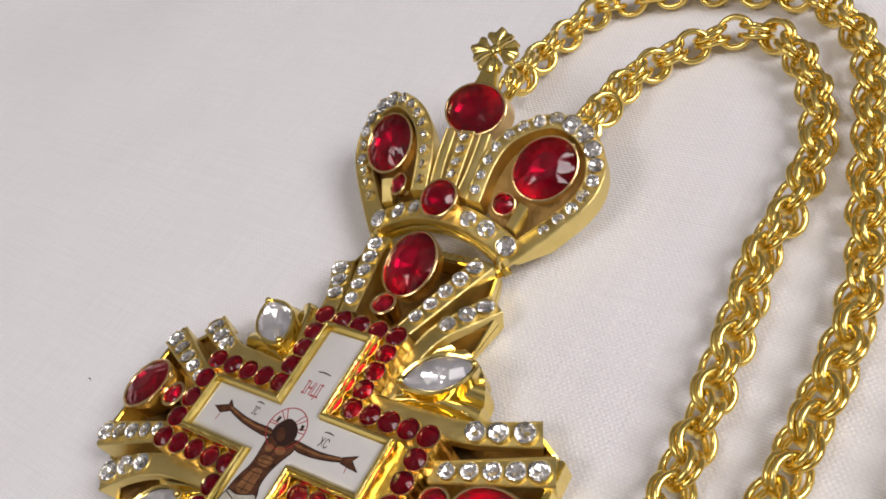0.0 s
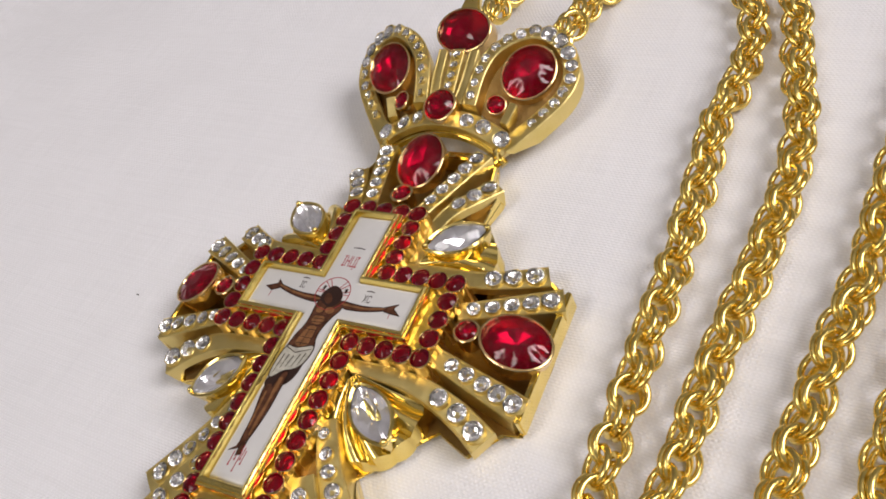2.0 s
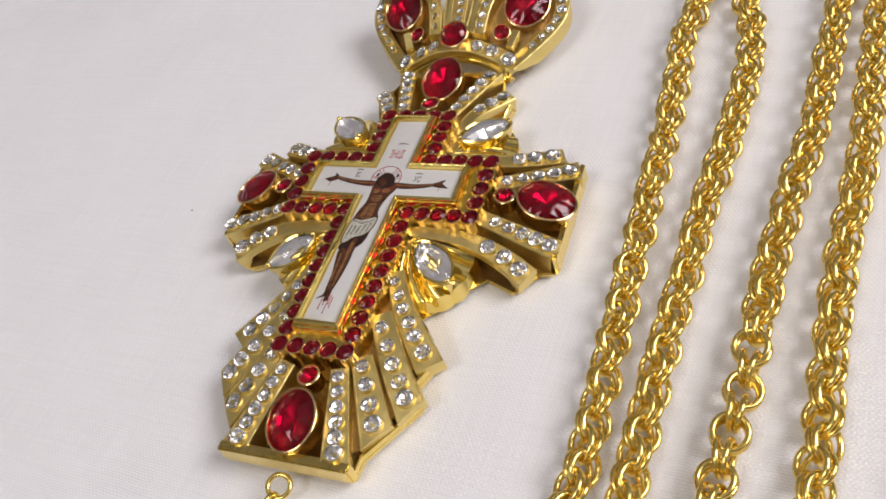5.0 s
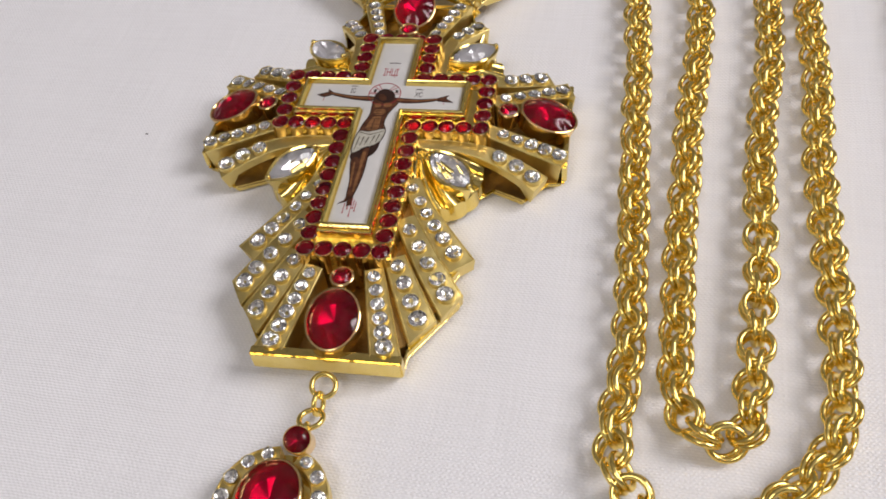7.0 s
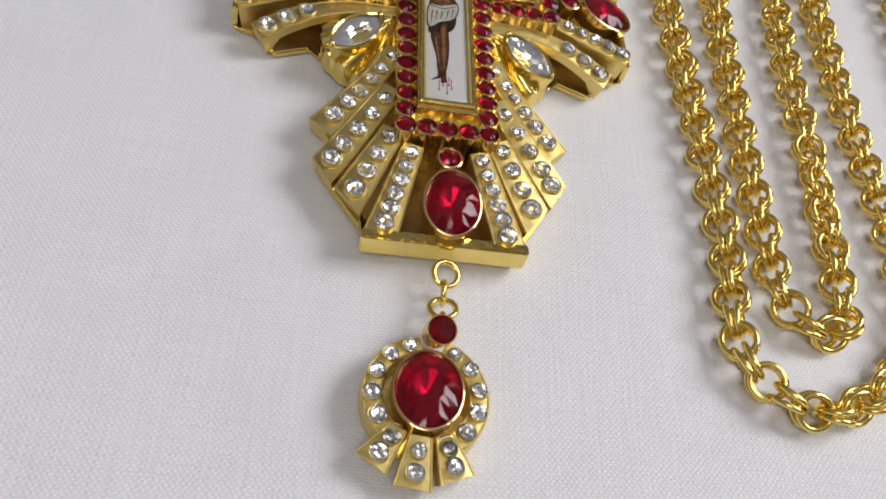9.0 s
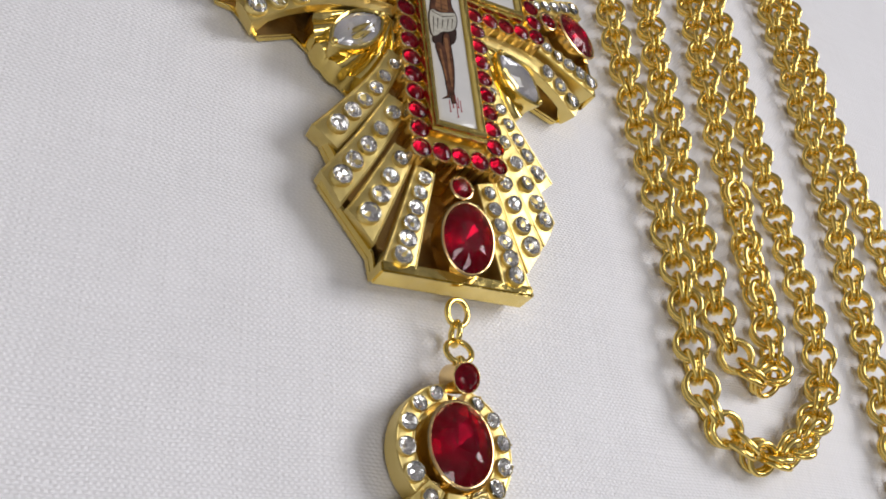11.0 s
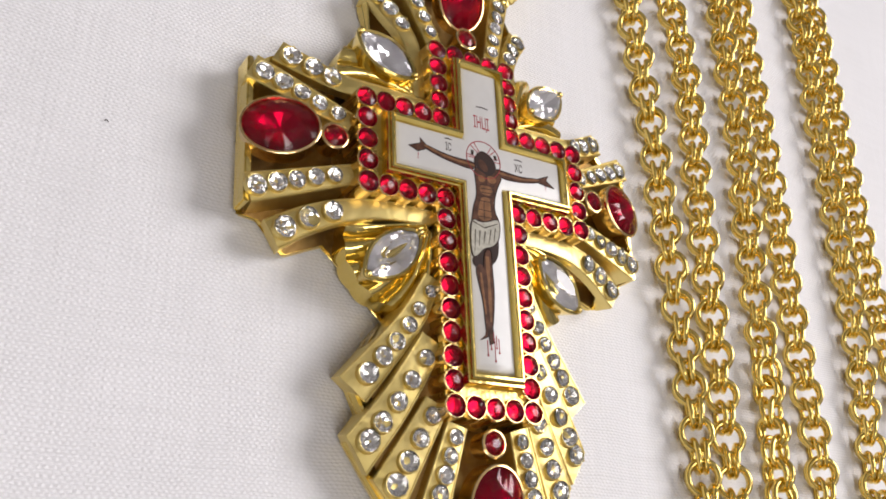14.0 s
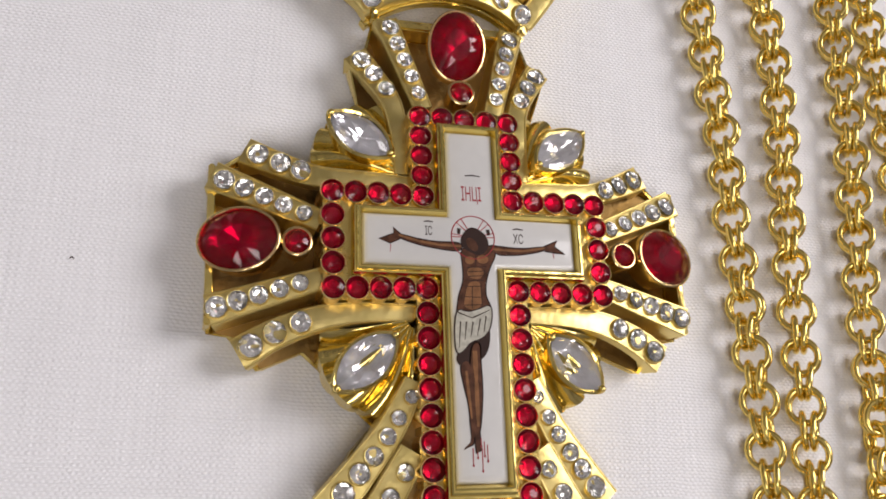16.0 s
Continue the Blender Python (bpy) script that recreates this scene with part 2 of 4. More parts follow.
def gem_mesh(name, shape, a, b, crown, depth, table, mats, n=8):
    """A brilliant-cut stone: table, stars, kites and girdle facets, and a foiled pavilion."""
    bm = bmesh.new()

    def ring(count, k, z, off=0.0):
        return [bm.verts.new(outline_point(shape, a * k, b * k, 2 * math.pi * (i + off) / count) + Vector((0, 0, z))) for i in range(count)]
    g, tb = ring(2 * n, 1.0, 0.0), ring(n, table, crown)
    mid = ring(n, (1 + table) / 2 + 0.04, crown * 0.55, 0.5)
    low, culet = ring(n, 0.55, -depth * 0.55), bm.verts.new((0, 0, -depth))
    faces = [bm.faces.new(tb)]
    for k in range(n):
        j = (k + 1) % n
        faces.append(bm.faces.new((tb[k], mid[k], tb[j])))
        faces.append(bm.faces.new((tb[k], mid[k - 1], g[2 * k])))
        faces.append(bm.faces.new((tb[k], g[2 * k], mid[k])))
        faces.append(bm.faces.new((mid[k], g[2 * k], g[2 * k + 1])))
        faces.append(bm.faces.new((mid[k], g[2 * k + 1], g[(2 * k + 2) % (2 * n)])))
    for k in range(n):
        j = (k + 1) % n
        for tri in ((g[2 * k], low[k], g[2 * k + 1]), (g[2 * k + 1], low[k], low[j]), (g[2 * k + 1], low[j], g[(2 * k + 2) % (2 * n)]), (low[k], culet, low[j])):
            bm.faces.new(tri).material_index = 1
    bmesh.ops.recalc_face_normals(bm, faces=bm.faces)
    me = finish(bm, False)
    for one in mats:
        me.materials.append(one)
    me.name = name
    return me


def bezel(bm, a, b, wall, up, down, m=None, flare=0.0, n=36):
    """A setting round a stone: outer wall, rolled lip and inner ledge."""
    m = m or Matrix.Identity(4)
    prof = [(wall * 0.4 - flare, -down), (wall, -0.1), (wall, up * 0.6), (wall * 0.65, up), (wall * 0.25, up), (-0.06, up * 0.35), (-0.06, -0.3)]
    rings = []
    for w, z in prof:
        rings.append([m @ (outline_point("oval", a + w, b + w, 2 * math.pi * i / n) + Vector((0, 0, z))) for i in range(n)])
    vs = loft(bm, rings, caps=False)
    bm.faces.new(list(reversed(vs[0])))


# ---- setting ----


def structure(name, bm, mat, label, category):
    ob = part(name, bm, mat, None, label, smooth=False)
    return tagged(ob, label, category, kind="structure")


def box(bm, x0, y0, z0, x1, y1, z1):
    loft(bm, [[Vector((x, y, z)) for x, y in ((x0, y0), (x1, y0), (x1, y1), (x0, y1))] for z in (z0, z1)])


def cloth_height(x, y):
    """Soft folds of the cloth, flat under the jewellery."""
    v = Vector((x * 0.012, y * 0.012, 0.3))
    far = max(0.0, max(abs(x - 35) - 110, abs(y + 15) - 140)) / 40
    return noise.noise(v) * min(1.0, far) * 6.0


bm = bmesh.new()
GX = 64
grid = [[bm.verts.new((-450 + 900 * i / GX, -450 + 900 * j / GX, 0)) for j in range(GX + 1)] for i in range(GX + 1)]
for row in grid:
    for v in row:
        v.co.z = min(0.0, cloth_height(v.co.x, v.co.y))
for i in range(GX):
    for j in range(GX):
        bm.faces.new((grid[i][j], grid[i + 1][j], grid[i + 1][j + 1], grid[i][j + 1]))
ob = part("tablecloth", bm, CLOTH, None, "white woven satin cloth spread flat on the table")
tagged(ob, category="cloth", kind="structure")

bm = bmesh.new()
box(bm, -470, -470, -45, 470, 470, -12)
for lx in (-1, 1):
    for ly in (-1, 1):
        box(bm, lx * 430 - 30, ly * 430 - 30, -760, lx * 430 + 30, ly * 430 + 30, -45)
structure("table", bm, TABLE, "wooden table under the white cloth", "table")
# unseen room shell, added for bounced light and for reflections in the gold
R = 2000
for name, b in (("floor", (-R, -R, -800, R, R, -760)), ("ceiling", (-R, -R, 2520, R, R, 2570)), ("wall_west", (-R - 60, -R, -800, -R, R, 2570)),
                ("wall_north", (-R, R, -800, R, R + 60, 2570)), ("wall_south", (-R, -R - 60, -800, R, -R, 2570))):
    bm = bmesh.new()
    box(bm, *b)
    structure(name, bm, FLOOR if name == "floor" else CEILING if name == "ceiling" else WALL, "plain %s of the room" % name.split("_")[0], name.split("_")[0])
bm = bmesh.new()
box(bm, R, -R, -800, R + 60, R, 1060)
box(bm, R, -R, 2400, R + 60, R, 2570)
box(bm, R, -R, 1060, R + 60, -430, 2400)
box(bm, R, 1130, 1060, R + 60, R, 2400)
structure("wall_east", bm, WALL, "plain wall of the room with a window opening", "wall")

# ---- shared stones ----
RED_SMALL = gem_mesh("red_stone", "oval", 1.5, 1.5, 0.55, 1.15, 0.38, (RUBY_DEEP, RUBY_FOIL))
CRYSTAL = gem_mesh("crystal", "oval", 1.0, 1.0, 0.34, 0.3, 0.36, (CLEAR, CLEAR_FOIL), 6)
MARQUISE = gem_mesh("marquise_crystal", "marquise", 4.9, 2.7, 1.3, 1.9, 0.5, (CLEAR, CLEAR_FOIL_BIG))
OVAL_BIG = gem_mesh("oval_red_stone", "oval", 5.0, 3.95, 1.15, 1.8, 0.46, (RUBY, RUBY_FOIL_BIG), 13)
OVAL_DROP = gem_mesh("oval_red_stone", "oval", 5.3, 4.3, 1.2, 1.9, 0.46, (RUBY, RUBY_FOIL_BIG), 13)
OVAL_PETAL = gem_mesh("oval_red_stone", "oval", 5.0, 4.25, 1.15, 1.9, 0.44, (RUBY, RUBY_FOIL_BIG), 13)
ROUND_MID = gem_mesh("round_red_stone", "oval", 1.55, 1.55, 0.6, 1.0, 0.42, (RUBY, RUBY_FOIL_BIG))
ROUND_DROP = gem_mesh("round_red_stone", "oval", 1.9, 1.9, 0.8, 1.2, 0.55, (RUBY, RUBY_FOIL))
ROUND_BIG = gem_mesh("large_round_red_stone", "oval", 2.75, 2.75, 1.1, 1.6, 0.58, (RUBY, RUBY_FOIL_BIG))


def stone(mesh, parent, p, normal=(0, 0, 1), along=(1, 0, 0), size=1.0, label=""):
    name = {"m": "stone"}.get(mesh.name, mesh.name.split(".")[0])
    ob = new(name, mesh)
    ob.parent = parent
    if parent.type == "EMPTY":
        ob.matrix_parent_inverse = Matrix.Translation(-parent.location)
    spin = random.uniform(0, 6.28) if mesh in (RED_SMALL, CRYSTAL, ROUND_MID) else 0
    lean_by = 0.2 if mesh in (CRYSTAL, RED_SMALL, ROUND_MID) else 0.06
    tip = (random.uniform(-lean_by, lean_by), random.uniform(-lean_by, lean_by), 0)
    nrm = Vector(normal).normalized() + Vector(tip)
    ob.matrix_basis = place(p, nrm, along, size) @ Matrix.Rotation(spin, 4, "Z")
    return tagged(ob, label) if label else ob


# ---- the pectoral cross ----
cross = thing("pectoral_cross", (0, -25, 0), "gilded pectoral cross with red stones and crystals on white cloth", "cross pendant")


def body_height(x, y):
    """Height of the blades' tops over the cloth."""
    z = 8.3
    ax = abs(x)
    if y < -33:
        z -= 0.24 * max(0, ax - 8) + 0.12 * max(0, -54 - y)
    else:
        z -= 0.2 * max(0, ax - 19)
        z -= 0.16 * max(0, y - 3) + 0.1 * max(0, min(ax, 19) - 9)
    return z


# back plate: the silhouette just over the cloth
half = [(11.9, -72.0), (12.2, -68.8), (18.9, -58.4), (16.7, -55.2), (18.8, -50.2), (15.6, -44.6), (12.4, -41.2), (15.8, -38.0), (19.4, -33.8), (21.8, -31.6),
        (27.4, -34.0), (30.0, -31.0), (31.2, -29.6), (33.8, -29.2), (34.2, -18.3), (33.8, -6.9), (30.2, -4.8), (28.2, -3.8), (21.6, -6.0), (17.6, 0.9), (13.2, 3.4),
        (15.2, 10.8), (12.8, 12.8), (11.6, 17.4)]
outline = [(x, y) for x, y in half] + [(-x, y) for x, y in reversed(half)]


def plate_top(x, y):
    if abs(x) > 23 and -32 < y < -5 or 12 < abs(x) < 22 and (-41.5 < y < -31 or -7 < y < 4):
        return 1.7
    return max(1.7, body_height(x, y) - 1.9)


def seam(x, y):
    """Height of the seam between the back and the front shell."""
    return 1.5 + 0.4 * (plate_top(x, y) - 1.5)


def inset(x, y, k, z):
    return Vector((x * (1 - 0.022 * k), -22 + (y + 22) * (1 - 0.014 * k), z))


# a shallow tray: the side wall stands up to the bars, the floor lies low
bm = bmesh.new()
loft(bm, [[inset(x, y, 1.6, 0.5) for x, y in outline], [inset(x, y, 0.8, 0.9) for x, y in outline], [inset(x, y, 0.7, 1.25) for x, y in outline],
          [inset(x, y, 0.4, 1.4) for x, y in outline],
          [inset(x, y, 0.1, seam(x, y) - 0.12) for x, y in outline], [inset(x, y, 0.6, seam(x, y)) for x, y in outline], [inset(x, y, 0.05, seam(x, y) + 0.12) for x, y in outline],
          [inset(x, y, 0, plate_top(x, y)) for x, y in outline], [inset(x, y, 0.9, plate_top(x, y)) for x, y in outline],
          [inset(x, y, 1.2, 1.3) for x, y in outline]])
part("back_plate", bm, GOLD, cross, "polished gold back plate", angle=25)
# floor seen through the gaps: their shade is put into its brown
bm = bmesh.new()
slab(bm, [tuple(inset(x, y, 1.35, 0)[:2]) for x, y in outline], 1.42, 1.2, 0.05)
part("inner_floor", bm, GAP_SHADE, cross, "metal floor, its brown put in as shade of the gaps", smooth=False)

# inner raised body under the stone border
bm = bmesh.new()
B = 7.65
core = [(-B, 1.1), (-B, -10.5), (-19.8, -10.5), (-19.8, -26.0), (-B, -26.0), (-B, -55.4), (B, -55.4), (B, -26.0), (19.8, -26.0), (19.8, -10.5), (B, -10.5), (B, 1.1)]
loft(bm, [[Vector((x, y, z)) for x, y in core] for z in (1.5, 9.6)])
part("cross_body", bm, GRAINY, cross, "", angle=30)


def rays(name, centre, widths, gems, sizes, foot=0.0, rim=0.26, sink=0.1, skew=0.0):
    """The same bar on both sides of the cross, with crystals set along it. foot: how far from its outer end it stands open below."""
    for s in (1, -1):
        bm = bmesh.new()
        tip = Vector((s * centre[-1][0], centre[-1][1], 0))

        def ground(p):
            return p.z - 1.7 if foot and (Vector((p.x, p.y, 0)) - tip).length > foot else 1.32
        blade(bm, [(s * x, y, z) for x, y, z in centre], widths, ground, rim, sink, 16 if foot else 12, skew * s)
        for i, (x, y) in enumerate(gems):
            a = sizes[0] + (sizes[1] - sizes[0]) * i / max(1, len(gems) - 1)
            crystal_cup(bm, (s * x, y, bar_height(centre, x, y)), a)
        bar = part(name, bm, SATIN, cross, "", angle=28)
        dx, dy = centre[-1][0] - centre[0][0], centre[-1][1] - centre[0][1]
        run = math.hypot(dx, dy)
        slope = (centre[-1][2] - centre[0][2]) / run
        for i, (x, y) in enumerate(gems):
            a = sizes[0] + (sizes[1] - sizes[0]) * i / max(1, len(gems) - 1)
            set_crystal(bar, (s * x, y, bar_height(centre, x, y)), (-slope * dx / run * s, -slope * dy / run, 1), a)


GIRDLE = 0.32


def crystal_cup(bm, p, a, m=None):
    """A thin collar and four claws that hold a crystal."""
    m = m or Matrix.Translation(p)
    h = GIRDLE * a
    prof = [(1.16, -0.5), (1.12, h - 0.12), (1.04, h + 0.03), (0.98, h)]
    loft(bm, [[m @ Vector((a * k * math.cos(2 * math.pi * i / 14), a * k * math.sin(2 * math.pi * i / 14), z)) for i in range(14)] for k, z in prof], caps=False)
    turn = random.uniform(0, 1.5)
    for k in range(4):
        t = turn + k * math.pi / 2
        bmesh.ops.create_icosphere(bm, subdivisions=1, radius=0.14, matrix=m @ Matrix.Translation((a * 1.02 * math.cos(t), a * 1.0 * math.sin(t), h + 0.1)))


def set_crystal(parent, p, normal, a):
    stone(CRYSTAL, parent, Vector(p) + Vector(normal).normalized() * (GIRDLE * a), normal, (1, 0, 0), a * 1.06)


def bar_height(centre, x, y):
    pts, _ = curve_points(centre, 40)
    return min(pts, key=lambda p: (p.x - x) ** 2 + (p.y - y) ** 2).z


def spread(a, b, n):
    return [(a[0] + (b[0] - a[0]) * i / (n - 1), a[1] + (b[1] - a[1]) * i / (n - 1)) for i in range(n)]


rays("arm_ray", [(19.8, -15.2, 8.2), (33.8, -8.8, 5.9)], (3.0, 4.1), spread((22.0, -14.3), (32.2, -9.7), 5), (1.1, 1.4))
rays("arm_ray", [(19.8, -23.1, 8.2), (33.8, -27.1, 5.7)], (3.0, 4.2), spread((22.5, -23.8), (32.7, -26.7), 5), (1.1, 1.4))
rays("wing_ray", [(6.6, -9.3, 8.5), (14, -9.1, 8.2), (20.0, -8.6, 7.3), (24.9, -6.7, 6.0), (29.6, -4.4, 4.7)], (2.0, 3.9), [(22.3, -7.9), (24.9, -6.7), (27.8, -5.3)], (1.35, 1.45), 1.7)
rays("wing_ray", [(6.6, -27.4, 8.6), (14.5, -27.5, 8.3), (20.0, -28.1, 7.3), (25.3, -29.9, 5.9), (29.9, -32.4, 4.4)], (2.2, 4.3), [(22.3, -28.7), (25.4, -29.9), (28.3, -31.5)], (1.35, 1.5), 1.7)
rays("top_ray", [(5.2, 2.4, 8.1), (9.8, 17.4, 5.9)], (2.8, 3.7), spread((5.8, 4.8), (9.2, 15.8), 5), (1.05, 1.3))
rays("top_wing_ray", [(8.8, -8.0, 8.4), (8.8, -2.0, 8.1), (9.5, 3.6, 7.0), (11.8, 8.3, 5.6), (14.2, 12.0, 4.7)], (2.0, 3.8), [(10.2, 5.6), (11.8, 8.3), (13.4, 10.6)], (1.25, 1.4), 1.4)
rays("fan_ray", [(7.9, -36.4, 8.5), (10.9, -42.2, 7.6), (14.8, -47.4, 6.3), (18.6, -52.0, 4.9)], (3.0, 5.0),
     [(8.5, -38.4), (10.1, -41.0), (11.5, -43.2), (13.2, -45.5), (14.9, -47.6), (16.9, -49.9)], (0.9, 1.4))
rays("fan_ray", [(8.4, -45.2, 8.4), (13.4, -53.6, 6.9), (18.1, -60.2, 4.7)], (3.8, 5.2), [(9.5, -47.7), (11.4, -50.7), (13.3, -53.6), (15.2, -56.2), (16.8, -58.5)], (1.1, 1.45), 0.0, 0.26, 0.1, 0.42)
rays("fan_ray", [(8.0, -53.6, 8.1), (14.2, -65.6, 5.0)], (3.7, 5.6), spread((8.7, -55.2), (13.2, -63.8), 4), (1.15, 1.5), 0.0, 0.26, 0.1, 0.48)
rays("fan_ray", [(5.0, -56.2, 8.1), (9.4, -71.4, 5.8)], (3.2, 4.9), spread((5.4, -57.8), (9.0, -69.8), 6), (1.05, 1.4))
# closed ground between the bars of the fan, slot shade put into its brown
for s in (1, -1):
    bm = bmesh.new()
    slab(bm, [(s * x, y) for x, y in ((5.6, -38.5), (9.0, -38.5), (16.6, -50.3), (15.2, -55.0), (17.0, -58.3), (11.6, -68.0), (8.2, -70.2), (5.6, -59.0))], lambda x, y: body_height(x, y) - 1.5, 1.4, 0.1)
    part("fan_ground", bm, GAP_SHADE, cross, "metal between the bars, coloured brown as slot shade", smooth=False)
for y0, y1, x0, z0 in ((16.6, 18.2, 11.6, 5.2),):
    bm = bmesh.new()
    box(bm, -x0, y0, z0 - 2.8, x0, y1, z0)
    bmesh.ops.bevel(bm, geom=[e for e in bm.edges], offset=0.25, segments=2, affect="EDGES")
    part("top_bar", bm, GOLD, cross, "", angle=40)

# base bar
bm = bmesh.new()
loft(bm, [[Vector((x, y, z)) for x, y in ((-12.1, -72.5), (12.1, -72.5), (12.1, -70.7), (-12.1, -70.7))] for z in (2.1, 5.9)])
bmesh.ops.bevel(bm, geom=[e for e in bm.edges], offset=0.25, segments=2, affect="EDGES")
part("base_bar", bm, GOLD, cross, "", angle=40)
# end plates of the arms
for s in (1, -1):
    bm = bmesh.new()
    loft(bm, [[Vector((s * x, y, z)) for x, y in ((33.3, -28.9), (34.2, -28.9), (34.2, -7.0), (33.3, -7.0))] for z in (1.6, 5.4)])
    bmesh.ops.bevel(bm, geom=[e for e in bm.edges], offset=0.2, segments=2, affect="EDGES")
    part("arm_end_plate", bm, GOLD, cross, "", angle=40)


def shell(px, py, heading, half_angle, reach, s, folds, z_in, z_out, curl):
    """Fluted gold drapery round a marquise crystal."""
    bm = bmesh.new()
    nu, nv = folds * 12, 10
    rows = []
    for i in range(nu + 1):
        t = i / nu
        a = radians(heading - half_angle + 2 * half_angle * t)
        wave = 2 * abs(math.cos(math.pi * folds * t)) ** 0.8 - 1
        rr = reach * (1 - 0.12 * abs(2 * t - 1) ** 2) * (1 + 0.014 * wave)
        row = []
        for j in range(nv + 1):
            u = j / nv
            r = 1.0 + (rr - 1.0) * u
            z = z_in + (z_out - z_in) * u ** 1.6 + 0.8 * wave * min(1, u * 1.6) * (1 - 0.2 * u * u)
            b = a + curl * u * (1 - u)
            row.append(Vector((s * (px + r * math.cos(b)), py + r * math.sin(b), z)))
        row.append(Vector((row[-1].x, row[-1].y, 1.5)))
        row.insert(0, Vector((row[0].x, row[0].y, 1.4)))
        rows.append(row)
    loft(bm, rows, closed_ring=False, caps=False)
    return part("fluted_shell", bm, GOLD, cross, "polished fluted gold drapery", angle=50)


for s in (1, -1):
    for px, py, head, half_a, reach, zi, zo, c in ((8.3, -8.2, 38, 40, 13.3, 8.2, 5.0, (14.6, -3.0, 9.3)), (7.6, -28.5, -42, 40, 13.2, 8.4, 4.8, (14.3, -34.0, 8.8))):
        shell(px, py, head, half_a, reach, s, 5, zi, zo, 0.35 if head > 0 else -0.35)
        along = (s * math.cos(radians(head)), math.sin(radians(head)), -0.12)
        nrm = (s * 0.12, 0.1 if head > 0 else -0.1, 1)
        bm = bmesh.new()
        m = place(c, nrm, along)
        m.translation = Vector(c) * Vector((s, 1, 1))
        prof = [(0.1, -3.4), (0.45, -0.6), (0.5, 0.1), (0.25, 0.35), (-0.05, 0.15)]
        rings = [[m @ (outline_point("marquise", 4.9 + w * 1.4, 2.7 + w, 2 * math.pi * i / 40) + Vector((0, 0, z))) for i in range(40)] for w, z in prof]
        loft(bm, rings, caps=False)
        for e in (1, -1):
            bmesh.ops.create_uvsphere(bm, u_segments=8, v_segments=6, radius=0.55, matrix=Matrix.Translation(m @ Vector((e * 5.0, 0, 0.35))))
        setting = part("marquise_setting", bm, GOLD, cross, "", angle=40)
        stone(MARQUISE, setting, (s * c[0], c[1], c[2]), nrm, along)

# stone border: round red stones in scalloped cups
corners = [(-6.4, 0), (6.4, 0), (6.4, -11.7), (18.6, -11.7), (18.6, -24.8), (6.3, -24.6), (6.05, -54.2), (-6.55, -54.2), (-6.35, -24.6), (-18.6, -24.8), (-18.6, -11.7), (-6.4, -11.7)]
counts = [4, 4, 4, 4, 4, 9, 4, 9, 4, 4, 4, 4]
spots = []
for k, n in enumerate(counts):
    a, b = corners[k], corners[(k + 1) % 12]
    spots += [(a[0] + (b[0] - a[0]) * i / n, a[1] + (b[1] - a[1]) * i / n) for i in range(n)]
ZR = 10.1
bm = bmesh.new()
for x, y in spots:
    bezel(bm, 1.5, 1.5, 0.18, 0.2, 4.6, Matrix.Translation((x, y, ZR)), -0.1, 18)
border = part("stone_border", bm, ROSE, cross, "scalloped gold cups of the red stone border", angle=45)
for x, y in spots:
    stone(RED_SMALL, border, (x, y, ZR))

# enamel cross and its frame
EX, EZ = 0.0, 11.3


def shift(y):
    """The enamel sits a little askew in its border."""
    return EX + 0.014 * (y + 14)



def cruciform(w, left, right, top, bar_top, bar_low, low):
    return [(EX - w, top), (EX - w, bar_top), (left, bar_top), (left, bar_low), (EX - w, bar_low), (EX - w, low), (EX + w, low), (EX + w, bar_low), (right, bar_low), (right, bar_top), (EX + w, bar_top), (EX + w, top)]


def grown(g):
    return [(x + shift(y), y) for x, y in cruciform(2.95 + g, -14.4 - g, 14.1 + g, -2.9 + g, -15.2 + g * 0.85, -21.4 - g, -48.9 - g * 1.5)]


bm = bmesh.new()
prof = [(1.72, 8.6), (1.68, EZ - 0.35), (1.56, EZ + 0.02), (1.36, EZ + 0.05), (1.3, EZ + 0.5), (1.12, EZ + 0.72), (0.92, EZ + 0.76), (0.74, EZ + 0.64), (0.56, EZ + 0.15), (0.4, EZ - 0.6)]
loft(bm, [[Vector((x, y, z)) for x, y in grown(g)] for g, z in prof], caps=False)
part("icon_frame", bm, FRAME, cross, "polished gold frame round the enamel", angle=30)
bm = bmesh.new()
loft(bm, [[Vector((x, y, z)) for x, y in grown(g)] for g, z in ((0.42, 8.8), (0.38, EZ - 0.4), (0.15, EZ - 0.14), (-0.35, EZ))])
enamel = part("enamel_icon", bm, ENAMEL, cross, "glossy white enamel cross with a painted scene", angle=60)

# ---- things on the cross: centre stones ----


def set_stone(mesh, a, b, p, normal, along, parent, deep=3.0, up=0.35, wall=0.45):
    bm = bmesh.new()
    m = place(p, normal, along)
    m.translation = Vector(p)
    bezel(bm, a, b, wall, up, deep, m)
    cup = part("setting", bm, ROSE, parent, "", angle=45)
    stone(mesh, cup, p, normal, along)


for s in (1, -1):
    set_stone(OVAL_BIG, 5.0, 3.95, (s * 30.3, -18.2, 7.7), (s * 0.35, 0, 1), (1, 0, 0), cross)
    set_stone(ROUND_MID, 1.55, 1.55, (s * 23.0, -18.6, 9.0), (s * 0.1, 0, 1), (1, 0, 0), cross)
set_stone(OVAL_BIG, 5.0, 3.95, (0.2, 12.7, 8.2), (0, -0.25, 1), (0, 1, 0), cross, 2.2)
set_stone(ROUND_MID, 1.55, 1.55, (0.3, 5.0, 8.6), (0, 0.05, 1), (1, 0, 0), cross)
set_stone(OVAL_BIG, 5.0, 3.95, (0.5, -66.4, 8.0), (0, -0.22, 1), (0, 1, 0), cross)
